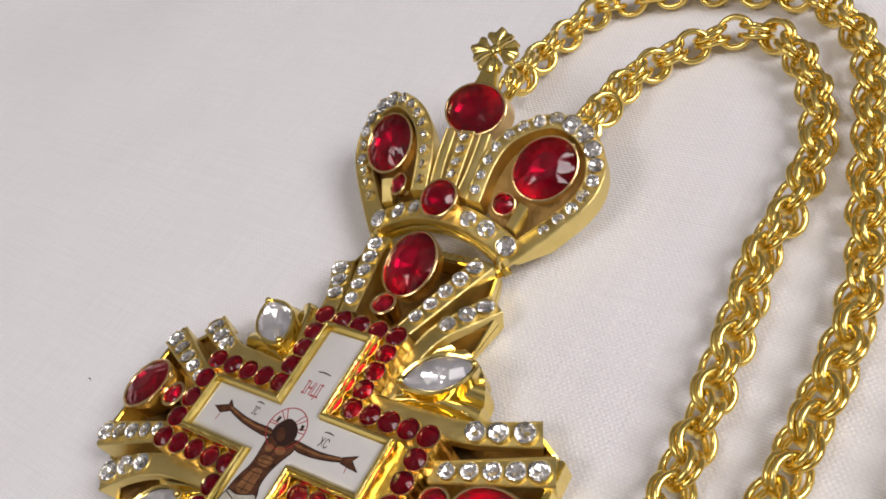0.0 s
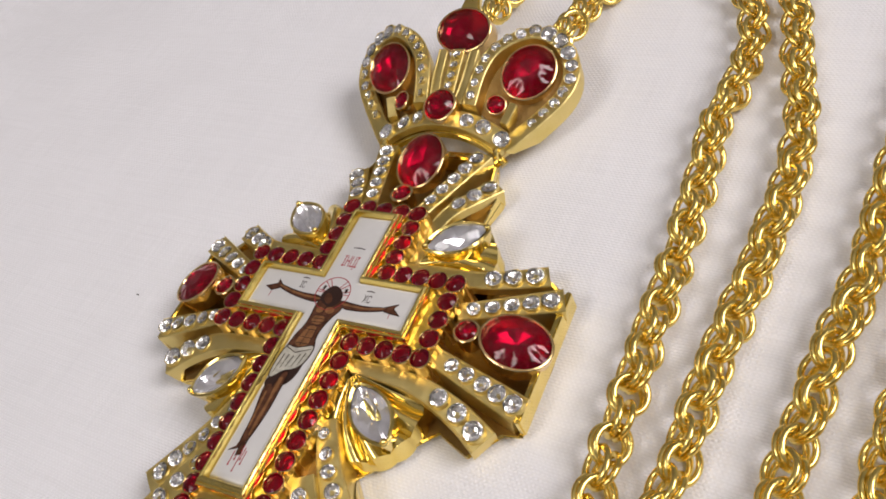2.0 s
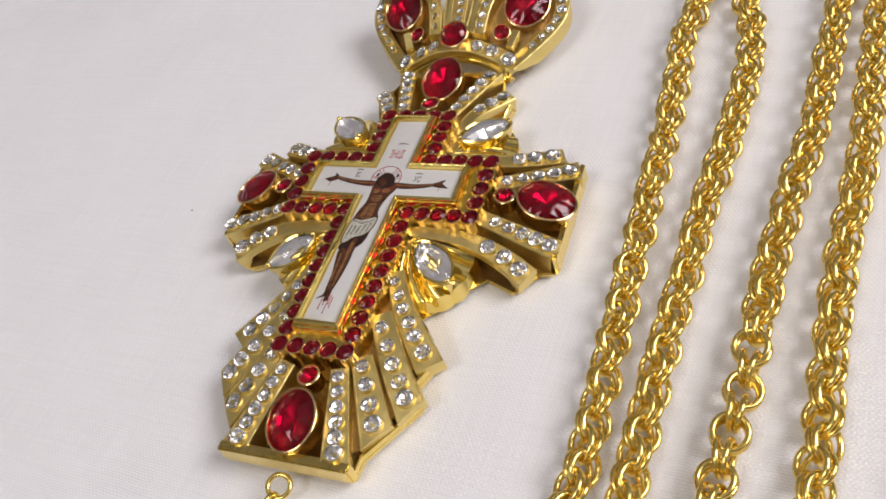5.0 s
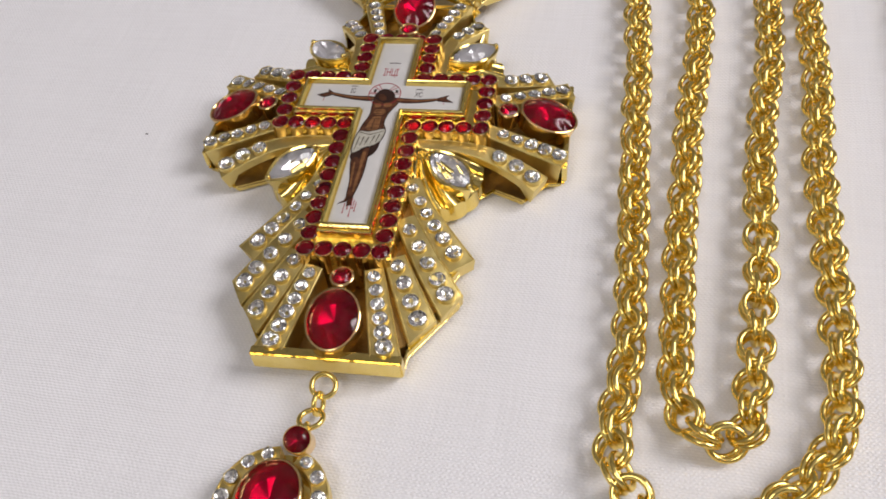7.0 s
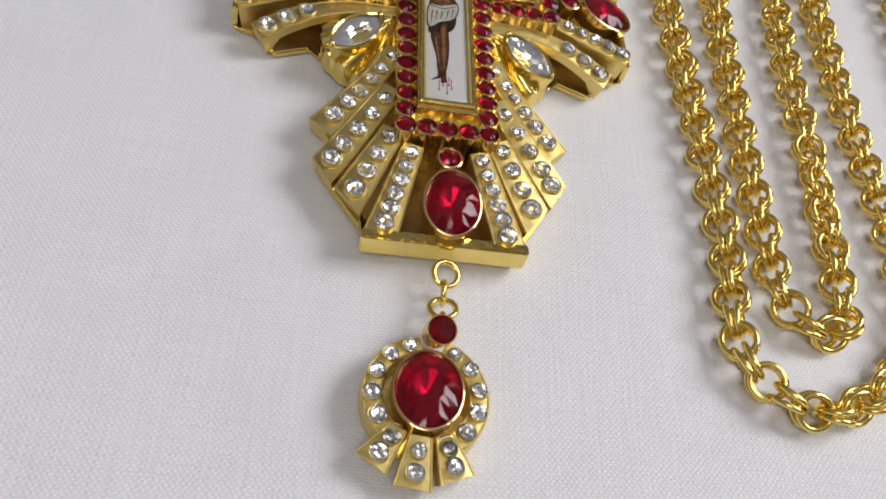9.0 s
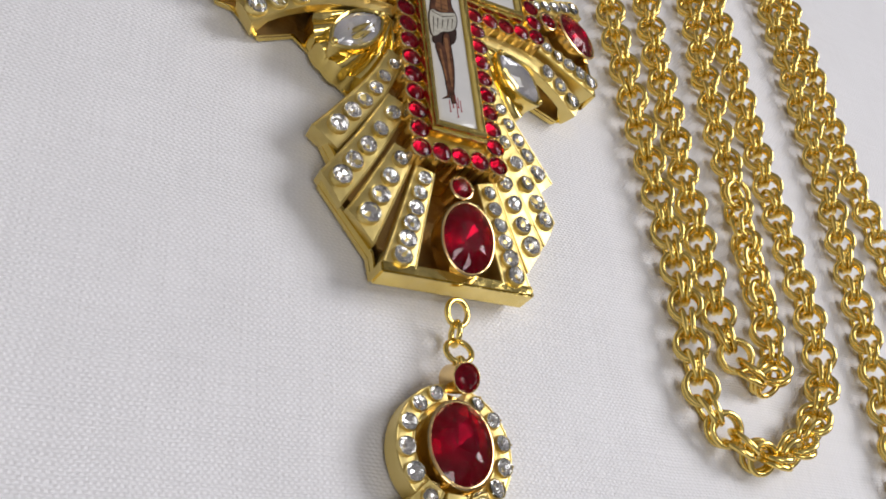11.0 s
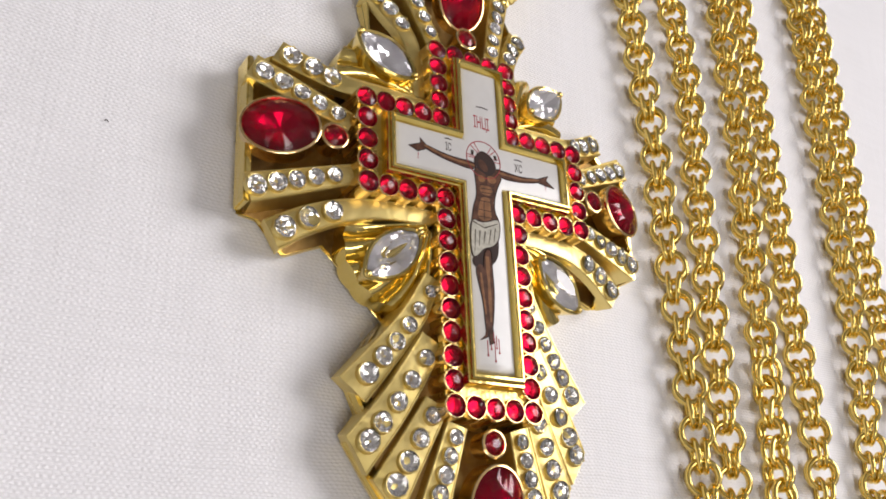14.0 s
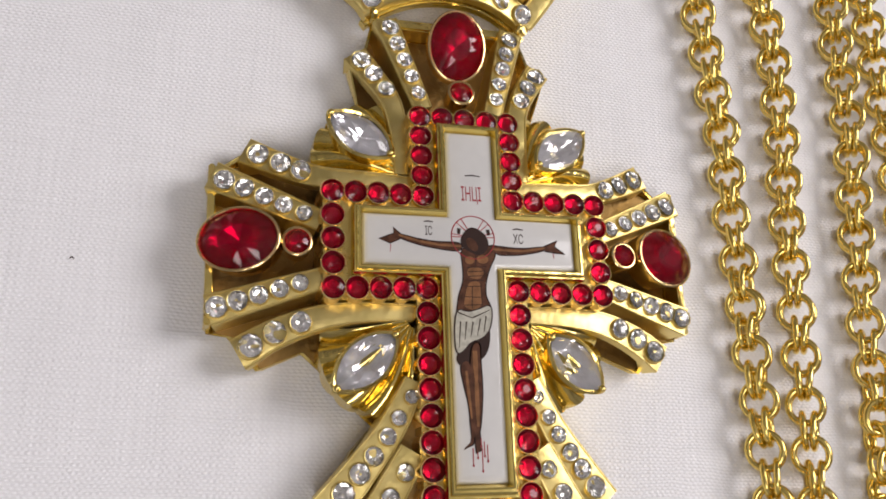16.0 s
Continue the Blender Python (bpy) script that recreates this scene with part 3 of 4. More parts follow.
set_stone(ROUND_MID, 1.55, 1.55, (0.3, -58.4, 8.4), (0, -0.05, 1), (1, 0, 0), cross)


# ---- the painted enamel: plain shapes ----


def paint(name, pts, mat, lift, label=""):
    bm = bmesh.new()
    loft(bm, [[Vector((x + shift(y), y, z)) for x, y in pts] for z in (EZ - 0.1, EZ + lift)])
    return part(name, bm, mat, enamel, label, smooth=False)


def limb(a, b, wa, wb, bulge=0.0):
    a, b = Vector((*a, 0)), Vector((*b, 0))
    d = (b - a).normalized()
    n = Vector((-d.y, d.x, 0))
    left, right = [], []
    for i in range(9):
        t = i / 8
        w = wa + (wb - wa) * t + bulge * math.sin(math.pi * t)
        p = a.lerp(b, t)
        left.append(p + n * w)
        right.append(p - n * w)
    return [(p.x, p.y) for p in left + right[::-1]]


def disc(x, y, a, b, n=20):
    return [(x + a * math.cos(2 * math.pi * i / n), y + b * math.sin(2 * math.pi * i / n)) for i in range(n)]


def grow(pts, g):
    cx, cy = sum(p[0] for p in pts) / len(pts), sum(p[1] for p in pts) / len(pts)
    out = []
    n = len(pts)
    for i, p in enumerate(pts):
        a, b = pts[i - 1], pts[(i + 1) % n]
        d = Vector((b[0] - a[0], b[1] - a[1]))
        if d.length < 1e-6:
            out.append(p)
            continue
        d.normalize()
        nn = Vector((d.y, -d.x))
        if nn.dot(Vector((p[0] - cx, p[1] - cy))) < 0:
            nn = -nn
        out.append((p[0] + nn.x * g, p[1] + nn.y * g))
    return out


def painted(name, pts, mat, lift):
    paint("outline_stroke", grow(pts, 0.19), DARK_INK, lift - 0.012)
    paint(name, pts, mat, lift)


def soft(pts):
    """Rounds the corners of a closed outline."""
    for _ in range(2):
        nxt = []
        for i, p in enumerate(pts):
            q = pts[(i + 1) % len(pts)]
            nxt += [(p[0] * 0.75 + q[0] * 0.25, p[1] * 0.75 + q[1] * 0.25), (p[0] * 0.25 + q[0] * 0.75, p[1] * 0.25 + q[1] * 0.75)]
        pts = nxt
    return pts


# ring with crossed bars
bm = bmesh.new()
torus(bm, 3.0, 0.075, Matrix.Translation((shift(-17.7), -17.7, EZ + 0.01)), 44, 6)
part("ring_line", bm, RED_INK, enamel)
for a in (42, 58, 122, 138, 2, 14, 172, 180):
    c0, s0 = math.cos(radians(a)), math.sin(radians(a))
    paint("ring_bar", limb((1.2 * c0, -17.7 + 1.2 * s0), (3.0 * c0, -17.7 + 3.0 * s0), 0.06, 0.06), RED_INK, 0.03)
for c0 in (-2.0, 2.2):
    paint("ring_mark", limb((c0, -17.3), (c0 * 0.95, -16.5), 0.2, 0.26), DARK_INK, 0.03)
# long bars to both sides
for name, top, low in (("painted_bar", [(-1.6, -18.5), (-4.8, -18.65), (-7.5, -18.35), (-10.2, -17.7)], [(-1.8, -19.7), (-4.9, -19.4), (-7.5, -18.95), (-10.1, -18.15)]),
                       ("painted_bar", [(2.0, -18.7), (3.8, -18.9), (6.9, -19.1), (10.2, -18.6)], [(3.2, -19.9), (4.8, -19.9), (6.9, -19.75), (10.1, -19.05)])):
    painted(name, soft(top + low[::-1]), BROWN_INK, 0.045)
    mid = [((p[0] + q[0]) / 2, (p[1] + q[1]) / 2 + 0.1) for p, q in zip(top, low)]
    for p, q in zip(mid, mid[1:]):
        paint("tan_patch", limb(p, q, 0.12, 0.12, 0.05), TAN_INK, 0.06)
for pts in ([(-10.0, -17.7), (-10.9, -16.9), (-10.7, -17.7), (-12.7, -18.5), (-11.3, -18.9), (-10.1, -18.3)], [(10.1, -18.6), (12.1, -17.7), (11.5, -18.5), (13.0, -19.6), (11.9, -19.3), (10.2, -19.1)]):
    painted("painted_tip", pts, BROWN_INK, 0.05)
    x0 = pts[0][0] * 1.12
    paint("red_fleck", limb((x0, -19.2), (x0 * 1.01, -20.2), 0.06, 0.03), RED_INK, 0.03)
painted("painted_block", soft([(-1.8, -18.9), (2.4, -18.6), (3.1, -19.9), (2.1, -21.7), (1.4, -23.8), (1.3, -25.8), (2.0, -27.1), (2.0, -28.0), (-2.6, -28.4), (-2.5, -27.4), (-2.2, -25.6), (-1.5, -23.9), (-1.5, -21.8)]), BROWN_INK, 0.052)
for x, y, a, b in ((-0.6, -20.9, 0.65, 0.55), (1.2, -20.7, 0.8, 0.6), (0.1, -22.6, 1.15, 0.85)):
    paint("tan_patch", disc(x, y, a, b, 14), TAN_INK, 0.064)
paint("tan_patch", soft([(-0.9, -23.8), (0.8, -23.7), (0.75, -25.4), (0.9, -27.0), (-0.4, -27.7), (-1.7, -27.3), (-1.4, -25.6)]), TAN_INK, 0.064)
for x0, y0, x1, y1 in ((-1.3, -24.5, 0.9, -24.4), (-1.5, -27.0, 0.9, -26.9), (0.75, -24.0, 0.85, -27.0), (-1.0, -21.9, 1.7, -21.7), (-0.9, -22.5, 1.5, -22.3), (-0.8, -23.1, 1.3, -22.95), (-0.8, -23.7, 1.2, -23.6), (0.3, -19.8, 0.2, -21.6), (-0.4, -24.4, -0.55, -27.4), (-1.6, -25.9, 0.8, -25.9)):
    paint("dark_stroke", limb((x0, y0), (x1, y1), 0.06, 0.05), DARK_INK, 0.07)
paint("dark_oval", soft([(-1.9, -18.1), (-0.9, -16.5), (0.2, -16.2), (1.7, -17.1), (2.3, -18.6), (1.5, -19.9), (0.6, -20.2), (-0.2, -19.9), (-1.5, -19.3)]), DARK_INK, 0.066)
paint("brown_oval", soft([(-1.1, -17.9), (-0.2, -17.7), (0.6, -18.6), (0.7, -19.5), (0.0, -19.7), (-0.9, -19.0)]), BROWN_INK, 0.074)
painted("dark_wedge", soft([(1.7, -29.6), (1.4, -32.8), (0.1, -34.3), (-2.4, -35.1), (-2.9, -33.6), (-1.0, -31.5), (0.3, -30.8)]), DARK_INK, 0.058)
painted("white_drape", soft([(-2.6, -27.5), (-1.2, -28.0), (0.3, -27.6), (2.0, -26.8), (2.1, -28.5), (1.6, -30.4), (0.5, -31.4), (-1.0, -31.8), (-2.0, -33.1), (-2.9, -33.4), (-3.0, -30.2)]), WHITE_INK, 0.066)
for x0, y0, x1, y1 in ((-2.5, -28.0, -0.6, -28.7), (-0.6, -28.7, 1.8, -27.6), (-2.2, -29.2, -2.5, -32.6), (-1.4, -29.2, -1.7, -31.6), (-0.5, -29.2, -0.9, -31.2), (0.5, -28.8, 0.0, -31.0), (1.3, -28.4, 0.9, -30.6)):
    paint("drape_line", limb((x0, y0), (x1, y1), 0.1, 0.04), DARK_INK, 0.074)
painted("painted_bar", soft([(-0.9, -32.2), (0.3, -31.8), (0.2, -34.3), (0.35, -37.4), (0.15, -40.4), (-0.3, -43.6), (-0.9, -43.6), (-0.9, -40.0), (-1.2, -37.0)]), BROWN_INK, 0.07)
painted("painted_bar", soft([(-2.5, -34.6), (-1.1, -34.2), (-0.9, -37.4), (-0.8, -40.4), (-0.7, -43.6), (-1.3, -43.6), (-1.4, -40.0), (-2.0, -37.4)]), BROWN_INK, 0.062)
for x, y0, x1, y1, w in ((-0.45, -33.0, -0.4, -37.0, 0.3), (-0.4, -37.0, -0.4, -42.6, 0.24), (-1.7, -35.6, -1.2, -41.6, 0.14)):
    paint("tan_patch", limb((x, y0), (x1, y1), w, w * 0.6, 0.08), TAN_INK, 0.08)
for pts in ([(-1.3, -43.2), (-0.8, -43.4), (-1.2, -44.7), (-2.4, -45.3), (-1.5, -44.5)], [(-0.9, -43.2), (-0.3, -43.2), (-0.2, -45.5), (-0.7, -45.8), (-0.8, -44.6)]):
    painted("painted_tip", pts, BROWN_INK, 0.06)
for x, y0, y1 in ((-1.2, -45.2, -47.3), (-0.6, -45.6, -46.4), (0.3, -44.4, -46.2), (0.0, -45.2, -48.0), (0.7, -44.8, -46.8), (-0.1, -44.0, -45.0)):
    paint("red_fleck", limb((x, y0), (x, y1), 0.06, 0.05), RED_INK, 0.05)
    paint("red_fleck", disc(x, y1, 0.14, 0.17, 8), RED_INK, 0.05)


def lettering(text, x, y, high, wide, parent, ink, label):
    data = bpy.data.curves.new("lettering", "FONT")
    data.body, data.align_x, data.align_y, data.extrude = text, "CENTER", "CENTER", 0.02
    tmp = new("lettering", data)
    bpy.context.view_layer.update()
    me = bpy.data.meshes.new_from_object(tmp.evaluated_get(bpy.context.evaluated_depsgraph_get()))
    bpy.data.objects.remove(tmp)
    co = np.array([v.co for v in me.vertices])
    lo, hi = co.min(0), co.max(0)
    for v in me.vertices:
        v.co = Vector((x + shift(y) + ((v.co.x - lo[0]) / (hi[0] - lo[0]) - 0.5) * wide, y + ((v.co.y - lo[1]) / (hi[1] - lo[1]) - 0.5) * high,
                       EZ + (0.03 if v.co.z > 0 else -0.1))) * MM
    me.materials.clear()
    me.materials.append(ink)
    part("lettering", me, ink, parent, label)


lettering("\u0406\u041d\u0426\u0406", 0.0, -11.7, 2.5, 2.8, enamel, RED_INK, "thin red painted letters")
lettering("\u0406\u0421", -6.1, -17.0, 1.3, 0.95, enamel, DARK_INK, "thin dark painted letters")
lettering("\u0425\u0421", 6.4, -17.6, 1.4, 1.4, enamel, DARK_INK, "thin dark painted letters")
for x, y, w in ((-6.1, -15.8, 0.65), (6.4, -16.3, 0.75), (0.3, -8.9, 1.1)):
    paint("stroke", limb((x - w, y), (x - w * 0.1, y + 0.12), 0.06, 0.1), DARK_INK, 0.03)
    paint("stroke", limb((x - w * 0.1, y + 0.12), (x + w, y), 0.1, 0.06), DARK_INK, 0.03)

# ---- the crown over the cross ----
crown = thing("crown_bail", (0, 20, 0), "gilded openwork crown with red stones and crystal rims", "crown pendant")


def lean(x, y):
    """The crown leans a little to one side."""
    return x - 0.07 * (y - 22)


def petal_height(x, y):
    return 6.2 - 0.32 * (abs(x) - 12.5) + 0.43 * (y - 22)


PETAL = [(5.0, 25.0), (5.4, 28.6), (6.0, 31.5), (7.1, 34.2), (8.8, 36.4), (11.2, 38.4), (14.2, 39.9), (17.6, 39.8), (20.2, 38.0), (21.3, 35.2), (21.0, 32.4), (19.8, 29.8), (18.0, 27.2), (16.0, 24.6), (14.2, 22.4), (12.9, 20.8), (11.9, 19.7)]
for s in (1, -1):
    nrm = (s * 0.32, -0.43, 1)
    loop = [(lean(s * x, y), y, petal_height(x, y)) for x, y in PETAL]
    bm = bmesh.new()
    blade(bm, loop, (2.7, 3.2), lambda p: p.z - 3.4 + max(0.0, 24.5 - p.y) * 0.5, 0.26, 0.12, 48)
    run, _ = curve_points(loop, 200)
    spots_c = [run[int(7 + 165 * i / 16)] for i in range(17)]
    sizes = [0.75, 0.75, 0.77, 0.8, 0.84, 0.9, 1.0, 1.12, 1.45, 1.4, 1.35, 1.15, 1.02, 0.97, 0.92, 0.88, 0.8]
    for p, a in zip(spots_c, sizes):
        m = place(p, nrm)
        m.translation = p
        crystal_cup(bm, p, a, m)
    rim = part("petal_rim", bm, SATIN, crown, "gold horseshoe rim set with crystals", angle=28)
    for p, a in zip(spots_c, sizes):
        set_crystal(rim, p, nrm, a)
    # floor behind the oval stone, brown in place of the opening's shade
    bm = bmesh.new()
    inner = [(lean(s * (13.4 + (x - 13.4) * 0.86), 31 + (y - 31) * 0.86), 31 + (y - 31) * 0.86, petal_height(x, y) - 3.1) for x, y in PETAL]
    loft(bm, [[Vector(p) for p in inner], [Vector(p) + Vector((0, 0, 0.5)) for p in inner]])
    part("petal_back", bm, GAP_SHADE, crown, "metal floor of the petal, coloured brown as shade", angle=30)
    gx = lean(s * 14.4, 32.8)
    set_stone(OVAL_PETAL, 5.0, 4.25, (gx, 32.8, petal_height(14.4, 32.8) + 0.2), nrm if s > 0 else (-0.12, -0.43, 1), (s * 0.42, 0.9, 0.25), crown, 3.4)
    set_stone(ROUND_MID, 1.55, 1.55, (lean(s * 9.7, 26.2), 26.2, petal_height(9.7, 26.2) - 0.1), nrm, (1, 0, 0), crown, 2.2, 0.3, 0.35)
    bm = bmesh.new()
    blade(bm, [(s * 11.4, 23.4, petal_height(11.4, 23.4) + 0.2), (s * 12.6, 26.6, petal_height(12.6, 26.6) + 0.9)], (1.7, 1.8), lambda p: p.z - 2.4, 0.8, 0.0, 4)
    part("peg", bm, SATIN, crown, "", angle=30)
    bm = bmesh.new()
    torus(bm, 0.9, 0.55, Matrix.Translation((s * 11.4, 18.9, 4.6)) @ Matrix.Rotation(math.pi / 2, 4, "Y"), 14, 8)
    part("hinge_lug", bm, GOLD, crown)

BAND_HALF = [(13.6, 19.6, 4.9), (12.4, 20.4, 5.5), (11.0, 21.2, 6.1), (7.6, 22.3, 7.3), (4.0, 22.8, 8.3), (0, 22.9, 8.7)]
BAND = [(s * x, y, z) for s, half_band in ((-1, BAND_HALF), (1, BAND_HALF[-2::-1])) for x, y, z in half_band]
bm = bmesh.new()
blade(bm, BAND, (3.8, 3.8), lambda p: p.z - 1.5, 0.26, 0.12, 30)
band_spots = [(s * x, y, z, a) for s in (1, -1) for x, y, z, a in ((4.9, 22.7, 8.1, 1.25), (8.0, 22.2, 7.15, 1.35), (11.6, 20.8, 5.85, 1.5))]
for x, y, z, a in band_spots:
    nrm = (math.copysign(0.36, x), -0.3, 1)
    m = place((x, y, z), nrm)
    m.translation = Vector((x, y, z))
    crystal_cup(bm, (x, y, z), a, m)
band = part("crown_band", bm, SATIN, crown, "gold band set with crystals", angle=28)
for x, y, z, a in band_spots:
    set_crystal(band, (x, y, z), (math.copysign(0.36, x), -0.3, 1), a)
bm = bmesh.new()
blade(bm, [(x * 0.93, y - 1.6, z - 1.7) for x, y, z in BAND], (1.3, 1.3), lambda p: p.z - 1.3, 0.2, 0.05, 30)
part("band_flange", bm, GOLD, crown, "", angle=28)
set_stone(ROUND_BIG, 2.75, 2.75, (0.0, 23.6, 10.7), (0, -0.35, 1), (1, 0, 0), crown, 3.0)
# middle stem
for x, w, gem in ((-3.0, 1.9, False), (3.0, 1.9, False), (0, 2.5, True)):
    bm = bmesh.new()
    c = [(lean(x * 0.8, 25.4), 25.4, 9.7), (lean(x, 30), 30.0, 11.0), (lean(x * 1.05, 36), 36.0, 12.6)]
    blade(bm, c, (w, w), lambda p: p.z - 3.2, 0.26, 0.1, 8)
    gs = [(lean(0, 28.4 + 2.1 * i), 28.4 + 2.1 * i, 10.65 + 0.56 * i) for i in range(4)] if gem else []
    for p in gs:
        crystal_cup(bm, p, 0.8)
    stem = part("crown_stem", bm, SATIN, crown, "", angle=28)
    for p in gs:
        set_crystal(stem, p, (0, -0.27, 1), 0.8)
set_stone(OVAL_BIG, 5.0, 3.95, (-0.8, 39.3, 14.0), (0.05, -0.5, 1), (1, 0, 0), crown, 3.6)
# trefoil finial
FIN = place((-1.3, 49.2, 17.0), (0.1, -0.25, 1), (1, 0.05, 0), 0.92)
FIN.translation = Vector((-1.3, 49.2, 17.0))
for k in range(4):
    turn = FIN @ Matrix.Rotation(k * math.pi / 2, 4, "Z")
    bm = bmesh.new()
    rows = []
    for j in range(19):
        v = -1 + 2 * j / 18
        groove = math.cos(v * 2.5 * math.pi)
        reach = 4.3 - 0.9 * v * v + 0.22 * groove
        line = []
        for i in range(9):
            u = i / 8
            rad = 0.4 + (reach - 0.4) * u
            wide = radians(25 + 19 * u ** 0.7) * v
            line.append(turn @ Vector((rad * math.cos(wide), rad * math.sin(wide), 0.55 + 0.35 * math.sin(u * 2.6) + 0.28 * groove * u - 0.3 * v * v)))
        back = [turn @ Vector((0.4 + (reach - 0.4) * w, (reach * w) * math.sin(radians(25 + 19 * w ** 0.7) * v), -0.35)) for w in (0.95, 0.1)]
        rows.append(line + back)
    loft(bm, rows)
    part("finial_petal", bm, GOLD, crown, "", angle=50)
bm = bmesh.new()
bmesh.ops.create_uvsphere(bm, u_segments=14, v_segments=8, radius=1.0, matrix=FIN @ Matrix.Translation((0, 0, 0.75)) @ Matrix.Diagonal((1, 1, 0.6, 1)))
part("finial_boss", bm, GOLD, crown, "", angle=60)
bm = bmesh.new()
loft(bm, [[Vector((x * k, y + dy, z)) for x, y, z in ((1.3, 0, 0.8), (-1.3, 0, 0.8), (-1.3, 0, -1.0), (1.3, 0, -1.0))] for k, dy in ((1.9, 0), (1.3, 2.0), (1.0, 4.2))])
for v in bm.verts:
    v.co += Vector((-0.9, 42.6, 14.4 + 0.45 * v.co.y))
bmesh.ops.bevel(bm, geom=[e for e in bm.edges], offset=0.3, segments=2, affect="EDGES")
part("finial_neck", bm, GOLD, crown, "", angle=30)
bm = bmesh.new()
m = place((0, 0, 0), (0.35, -0.5, 1))
m.translation = Vector((lean(15.9, 44.4), 44.4, 7.0))
torus(bm, 2.0, 0.5, m, 22, 8)
part("chain_eye", bm, GOLD, crown)

# ---- drop pendant and its rings ----


def ring_thing(p, normal, big=1.8, small=0.42):
    bm = bmesh.new()
    torus(bm, big, small, None, 24, 10)
    me = finish(bm, True)
    me.materials.append(LINK)
    me.name = "jump_ring"
    ob = new("jump_ring", me)
    ob.matrix_basis = place(p, normal)
    return tagged(ob, "small gold jump ring joining cross and drop pendant", "ring", "jump rings")


ring_thing((0.3, -75.6, 3.4), (0.2, -0.25, 1), 1.85)
ring_thing((0.0, -78.4, 2.7), (1, -0.1, 0.15), 1.6)
ring_thing((-0.3, -81.4, 3.4), (-0.1, 0.25, 1), 1.85)

drop = thing("drop_pendant", (0, -94, 0), "small gilded drop pendant with oval red stone and crystals", "pendant")
DROP = Matrix.Translation((-2.9, -94.9, 0)) @ Matrix.Rotation(radians(-8), 4, "Z")


def at_drop(x, y, z):
    return DROP @ Vector((x, y, z))


def drop_top(x, y):
    return 4.6 - 0.02 * (x * x + y * y) * 0.6


for s in (1, -1):
    loop = []
    for i in range(9):
        a = radians(78 - 148 * i / 8)
        x, y = s * 7.0 * math.cos(a), 7.3 * math.sin(a)
        loop.append(at_drop(x, y, drop_top(x, y)))
    bm = bmesh.new()
    blade(bm, loop, (2.4, 2.9), 0.9, 0.24, 0.12, 24)
    run, _ = curve_points(loop, 100)
    spots_c = [run[int(9 + 84 * i / 5)] for i in range(6)]
    for i, p in enumerate(spots_c):
        crystal_cup(bm, p, 0.98 + 0.06 * i)
    rim = part("drop_rim", bm, SATIN, drop, "", angle=28)
    for i, p in enumerate(spots_c):
        set_crystal(rim, p, (s * 0.15, 0, 1), 0.98 + 0.06 * i)
for head, w0, w1, l0, l1 in ((-90, 3.0, 5.0, 6.2, 12.4), (-62, 2.6, 4.8, 6.4, 11.6), (-118, 2.6, 4.8, 6.4, 11.6)):
    c0, s0 = math.cos(radians(head)), math.sin(radians(head))
    c = [at_drop(c0 * l0, s0 * l0, 4.8), at_drop(c0 * l1, s0 * l1, 3.2)]
    bm = bmesh.new()
    blade(bm, c, (w0, w1), 0.9, 0.26, 0.12, 6)
    gs = [c[0].lerp(c[1], f) for f in (0.3, 0.72)]
    for k, p in enumerate(gs):
        crystal_cup(bm, p, 1.0 + 0.2 * k)
    bar = part("drop_ray", bm, SATIN, drop, "", angle=28)
    for k, p in enumerate(gs):
        set_crystal(bar, p, (c0 * 0.2, s0 * 0.2, 1), 1.0 + 0.2 * k)
bm = bmesh.new()
ring_pts = [(8.2 * math.cos(2 * math.pi * i / 40), 8.4 * math.sin(2 * math.pi * i / 40)) for i in range(40)]
loft(bm, [[at_drop(x * k, y * k, z) for x, y in ring_pts] for z, k in ((0.3, 0.97), (0.6, 1.0), (1.2, 1.0))])
part("drop_back", bm, GOLD, drop, "", angle=30)
set_stone(OVAL_DROP, 5.3, 4.3, at_drop(0, 0, 5.2), (0, 0, 1), (0.08, 1, 0), drop, 4.2, 0.4, 0.5)
set_stone(ROUND_DROP, 1.9, 1.9, (-0.9, -85.9, 5.2), (0.05, -0.35, 1), (1, 0, 0), drop, 3.4, 0.3, 0.22)
bm = bmesh.new()
torus(bm, 1.1, 0.4, Matrix.Translation((-0.5, -83.5, 3.4)) @ Matrix.Rotation(math.pi / 2, 4, "Y"), 16, 8)
part("drop_eye", bm, GOLD, drop)

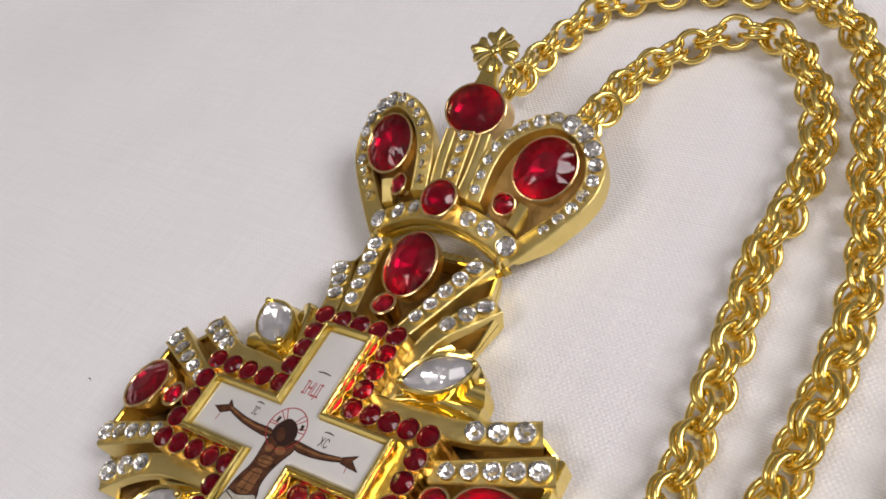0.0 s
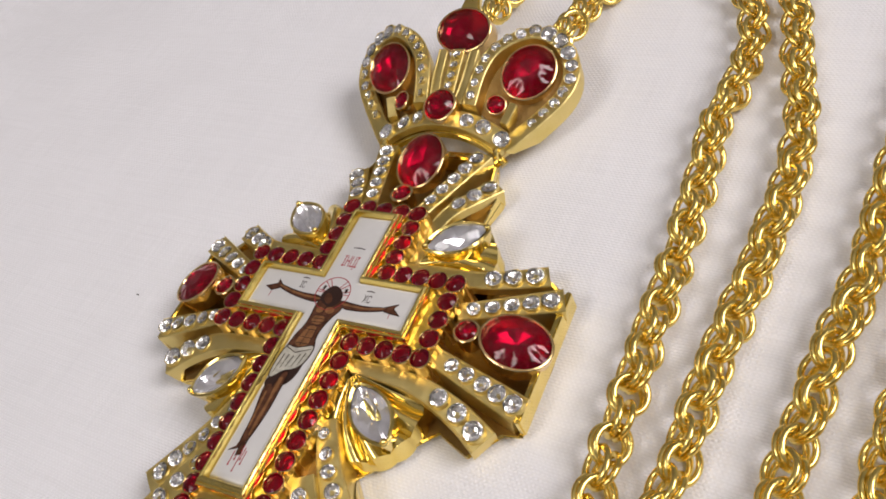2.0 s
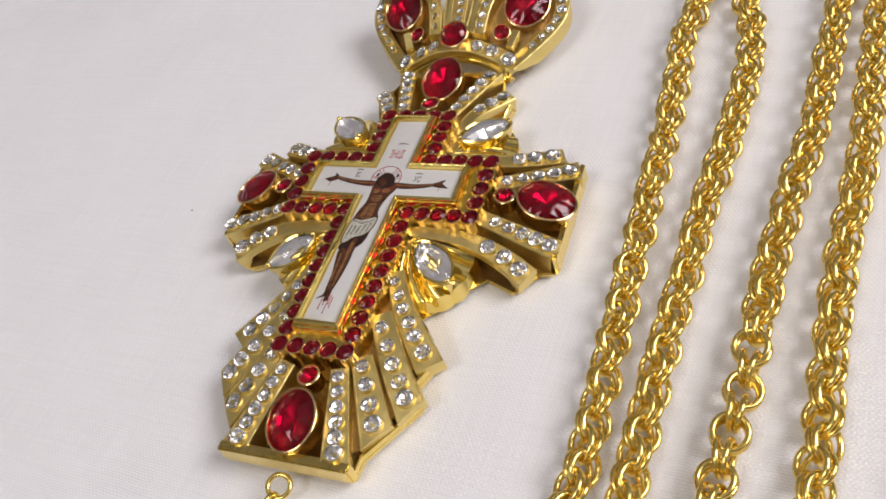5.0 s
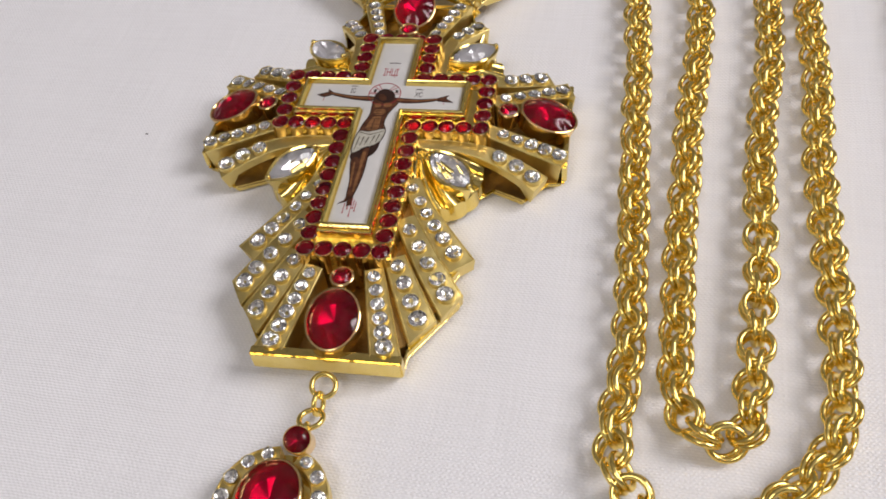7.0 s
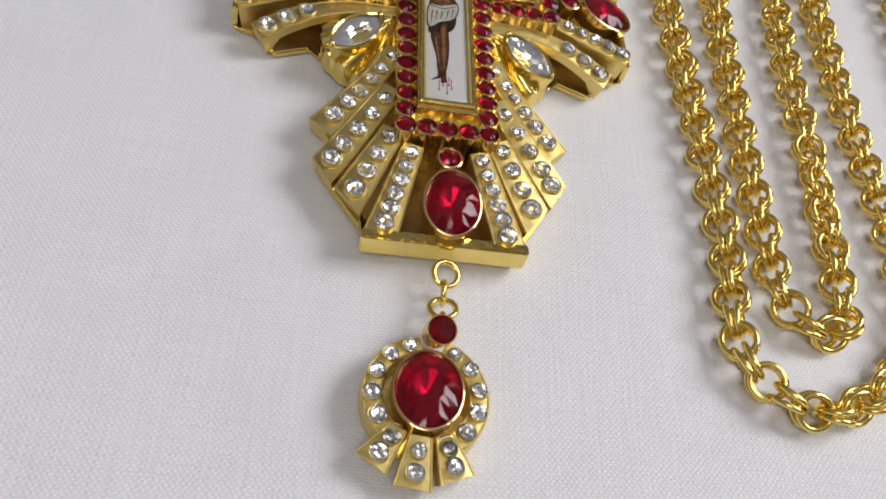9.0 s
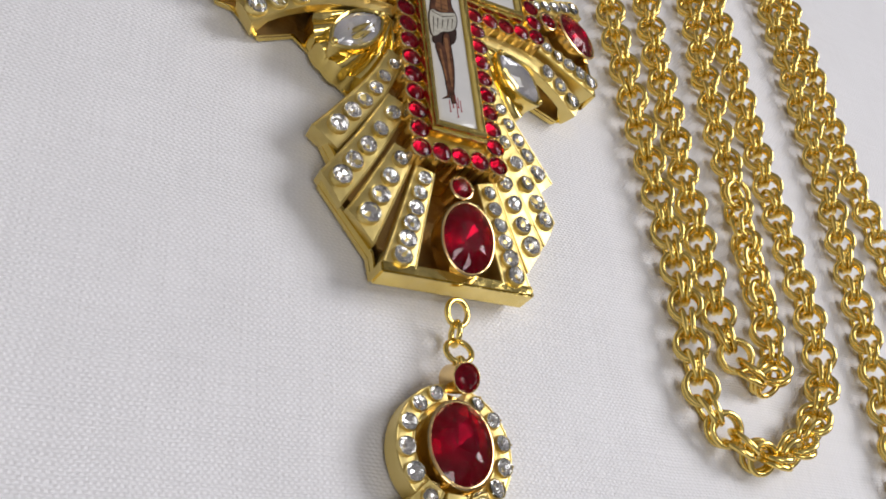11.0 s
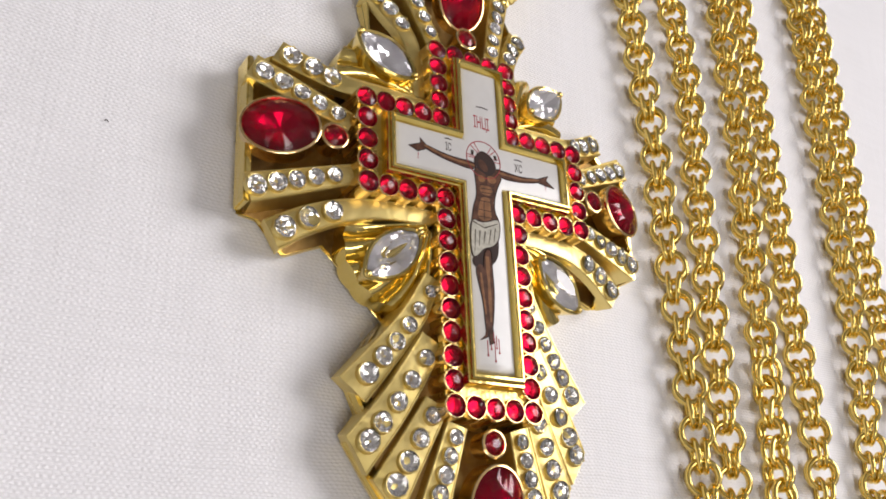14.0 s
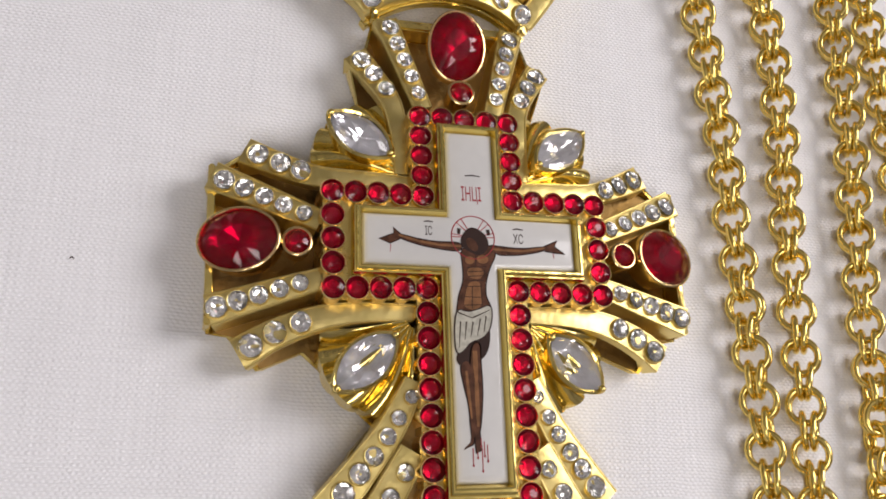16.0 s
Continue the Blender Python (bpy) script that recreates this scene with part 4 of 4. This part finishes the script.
# ---- chain ----
S_ONE = [(13.8, 47.2, 6.4), (14.2, 51, 5.4), (14.3, 55.5, 4.4), (14.7, 60, 3.3), (18.3, 67, 2.5), (23.6, 71.8, 2.5), (29, 74.8, 2.5), (36, 72.6, 2.5), (42, 65, 2.5), (45.6, 57, 2.5), (46.8, 48, 2.5), (46.4, 39, 2.5), (45.4, 31, 2.5), (45.9, 18, 2.5),
         (46.5, 4, 2.5), (46.1, -10, 2.5), (46.1, -25, 2.5), (46.2, -45, 2.5), (45.8, -64, 2.5), (44.3, -77.5, 2.5), (44.6, -85, 2.5), (48.6, -89.8, 2.5), (54.6, -92.4, 2.5), (62, -90.2, 2.5), (69.3, -85, 2.5),
         (74.6, -77.5, 2.5), (76.4, -68, 2.5), (77.2, -56, 2.5), (77.4, -44, 2.5), (77.8, -24, 2.5), (79.8, 0, 2.5), (80.1, 18, 2.5), (80.8, 40, 2.5), (82, 64, 2.5), (86, 80, 2.5), (92.5, 88, 2.5), (99.5, 80, 2.5), (102.8, 63, 2.5),
         (103.2, 44, 2.5), (101.2, 22, 2.5), (100.2, 5, 2.5), (98.8, -10, 2.5), (97.1, -30, 2.5), (94.6, -47, 2.5), (92, -65, 2.5), (89.6, -79, 2.5), (88, -96, 2.5)]
S_TWO = [(-3.3, 52.2, 6.2), (-3.9, 58, 4.6), (-3.6, 63.5, 3.4), (-2.6, 69, 2.7), (-0.6, 74.6, 2.5), (2.0, 78.6, 2.5), (8.6, 82, 2.5), (18, 84.5, 2.5), (28, 85, 2.5), (37, 83.4, 2.5), (43.8, 78.6, 2.7), (49, 70.6, 2.5), (52.9, 56.5, 2.5), (55.8, 42.4, 2.5), (58.0, 33.9, 2.5), (58.8, 25, 2.5), (58.8, 16.3, 2.5),
         (57.3, 1, 2.5), (55.7, -15, 2.5), (54.8, -30, 2.5), (53.8, -44.4, 2.5), (53.6, -54, 2.5), (53.0, -65, 2.5), (53.5, -73.5, 2.5), (57.5, -78.9, 2.5), (62.4, -77, 2.5), (63.8, -70, 2.5), (64.8, -62.8, 2.5), (65.3, -55, 2.5), (66.4, -45.6, 2.5), (67.1, -36, 2.5),
         (67.8, -25, 2.5), (69.2, -10, 2.5), (71.5, 5, 2.5), (72.6, 24, 2.5), (73.6, 42, 2.5), (75.4, 66, 2.5), (81.6, 90, 2.5), (92.6, 99, 2.5), (103.6, 90, 2.5), (108.6, 66, 2.5), (109.6, 45, 2.5), (108.8, 26, 2.5), (108.1, 9, 2.5), (107.2, -8, 2.5),
         (107.0, -22, 2.5), (107.9, -36, 2.5), (108.8, -50, 2.5), (110, -76, 2.5)]
LINKS = []
for open_by, yaw in ((4, 5), (-4, 6), (6, 4), (2, 7), (-6, 5), (3, 4), (-2, 6)):
    bm = bmesh.new()
    for e in (-1, 1):
        torus(bm, 2.46, 0.49, Matrix.Translation((0, 0, 0.72 * e)) @ Matrix.Rotation(radians(open_by * e * 0.5), 4, "X") @ Matrix.Rotation(radians(yaw * e), 4, "Y"), 26, 8, 1.06)
    pair = finish(bm, True)
    pair.name = "link"
    pair.materials.append(LINK)
    LINKS.append(pair)


def chain(name, pts, label, twist, pitch=3.63):
    top = thing(name, (*pts[0][:2], 0), label, "chain", "chain strands")
    _, length = curve_points(pts, 10)
    n = int(length / pitch) + 1
    run, _ = curve_points(pts, n)
    for i, p in enumerate(run):
        d = (run[min(i + 1, n - 1)] - run[max(i - 1, 0)]).normalized()
        side = d.cross(Vector((0, 0, 1))).normalized()
        upv = side.cross(d)
        a = radians(random.gauss(0, 4) + twist(i / n) + 9 * d.y) + (math.pi / 4 if i % 2 else -math.pi / 4)
        axis = upv * math.cos(a) + side * math.sin(a)
        axis = (axis + d * random.gauss(0, 0.06) - Vector((0, 0.04 + 0.3 * max(0.0, 1 - i / 8), 0))).normalized()
        # slack: the links leaning one way ride up, the others hang through them
        ride = Vector((-0.8, 0, 0.6)) * (0.22 * abs(d.y) * (1 if axis.x < 0 else -1))
        ob = new("link", random.choice(LINKS))
        ob.parent = top
        ob.matrix_parent_inverse = Matrix.Translation(-top.location)
        ob.matrix_basis = place(p + ride + Vector((random.gauss(0, 0.1), random.gauss(0, 0.1), 0.25)), axis, d if d.y < 0 else -d)
    return top


def slow_twist(f):
    return 6 * math.sin(9 * f) + 4 * math.sin(31 * f)


def kinked_twist(f):
    """One strand is turned over half way up from its lower bend."""
    return 4 * math.sin(23 * f) + 55 * max(0.0, 1 - abs(f - 0.44) / 0.035)


chain("neck_chain", S_ONE, "gold double-ring rolo chain laid in long loops on white cloth", slow_twist)
chain("neck_chain", S_TWO, "gold double-ring rolo chain laid in long loops on white cloth", kinked_twist)


def speck(x, y, a):
    bm = bmesh.new()
    c, _ = curve_points([(x - 0.3, y, 0.1), (x, y + 0.15, 0.14), (x + 0.25, y - 0.06, 0.1)], 7)
    loft(bm, [[p + Vector((0, a * math.cos(t), a * math.sin(t))) for t in (0, 1.57, 3.14, 4.71)] for p in c])
    ob = part("lint_speck", bm, DARK_INK, None, "tiny dark lint speck lying on the white cloth")
    tagged(ob, category="lint", group="lint specks")


for x, y in ((-50.6, -19.2),):
    speck(x, y, 0.09)
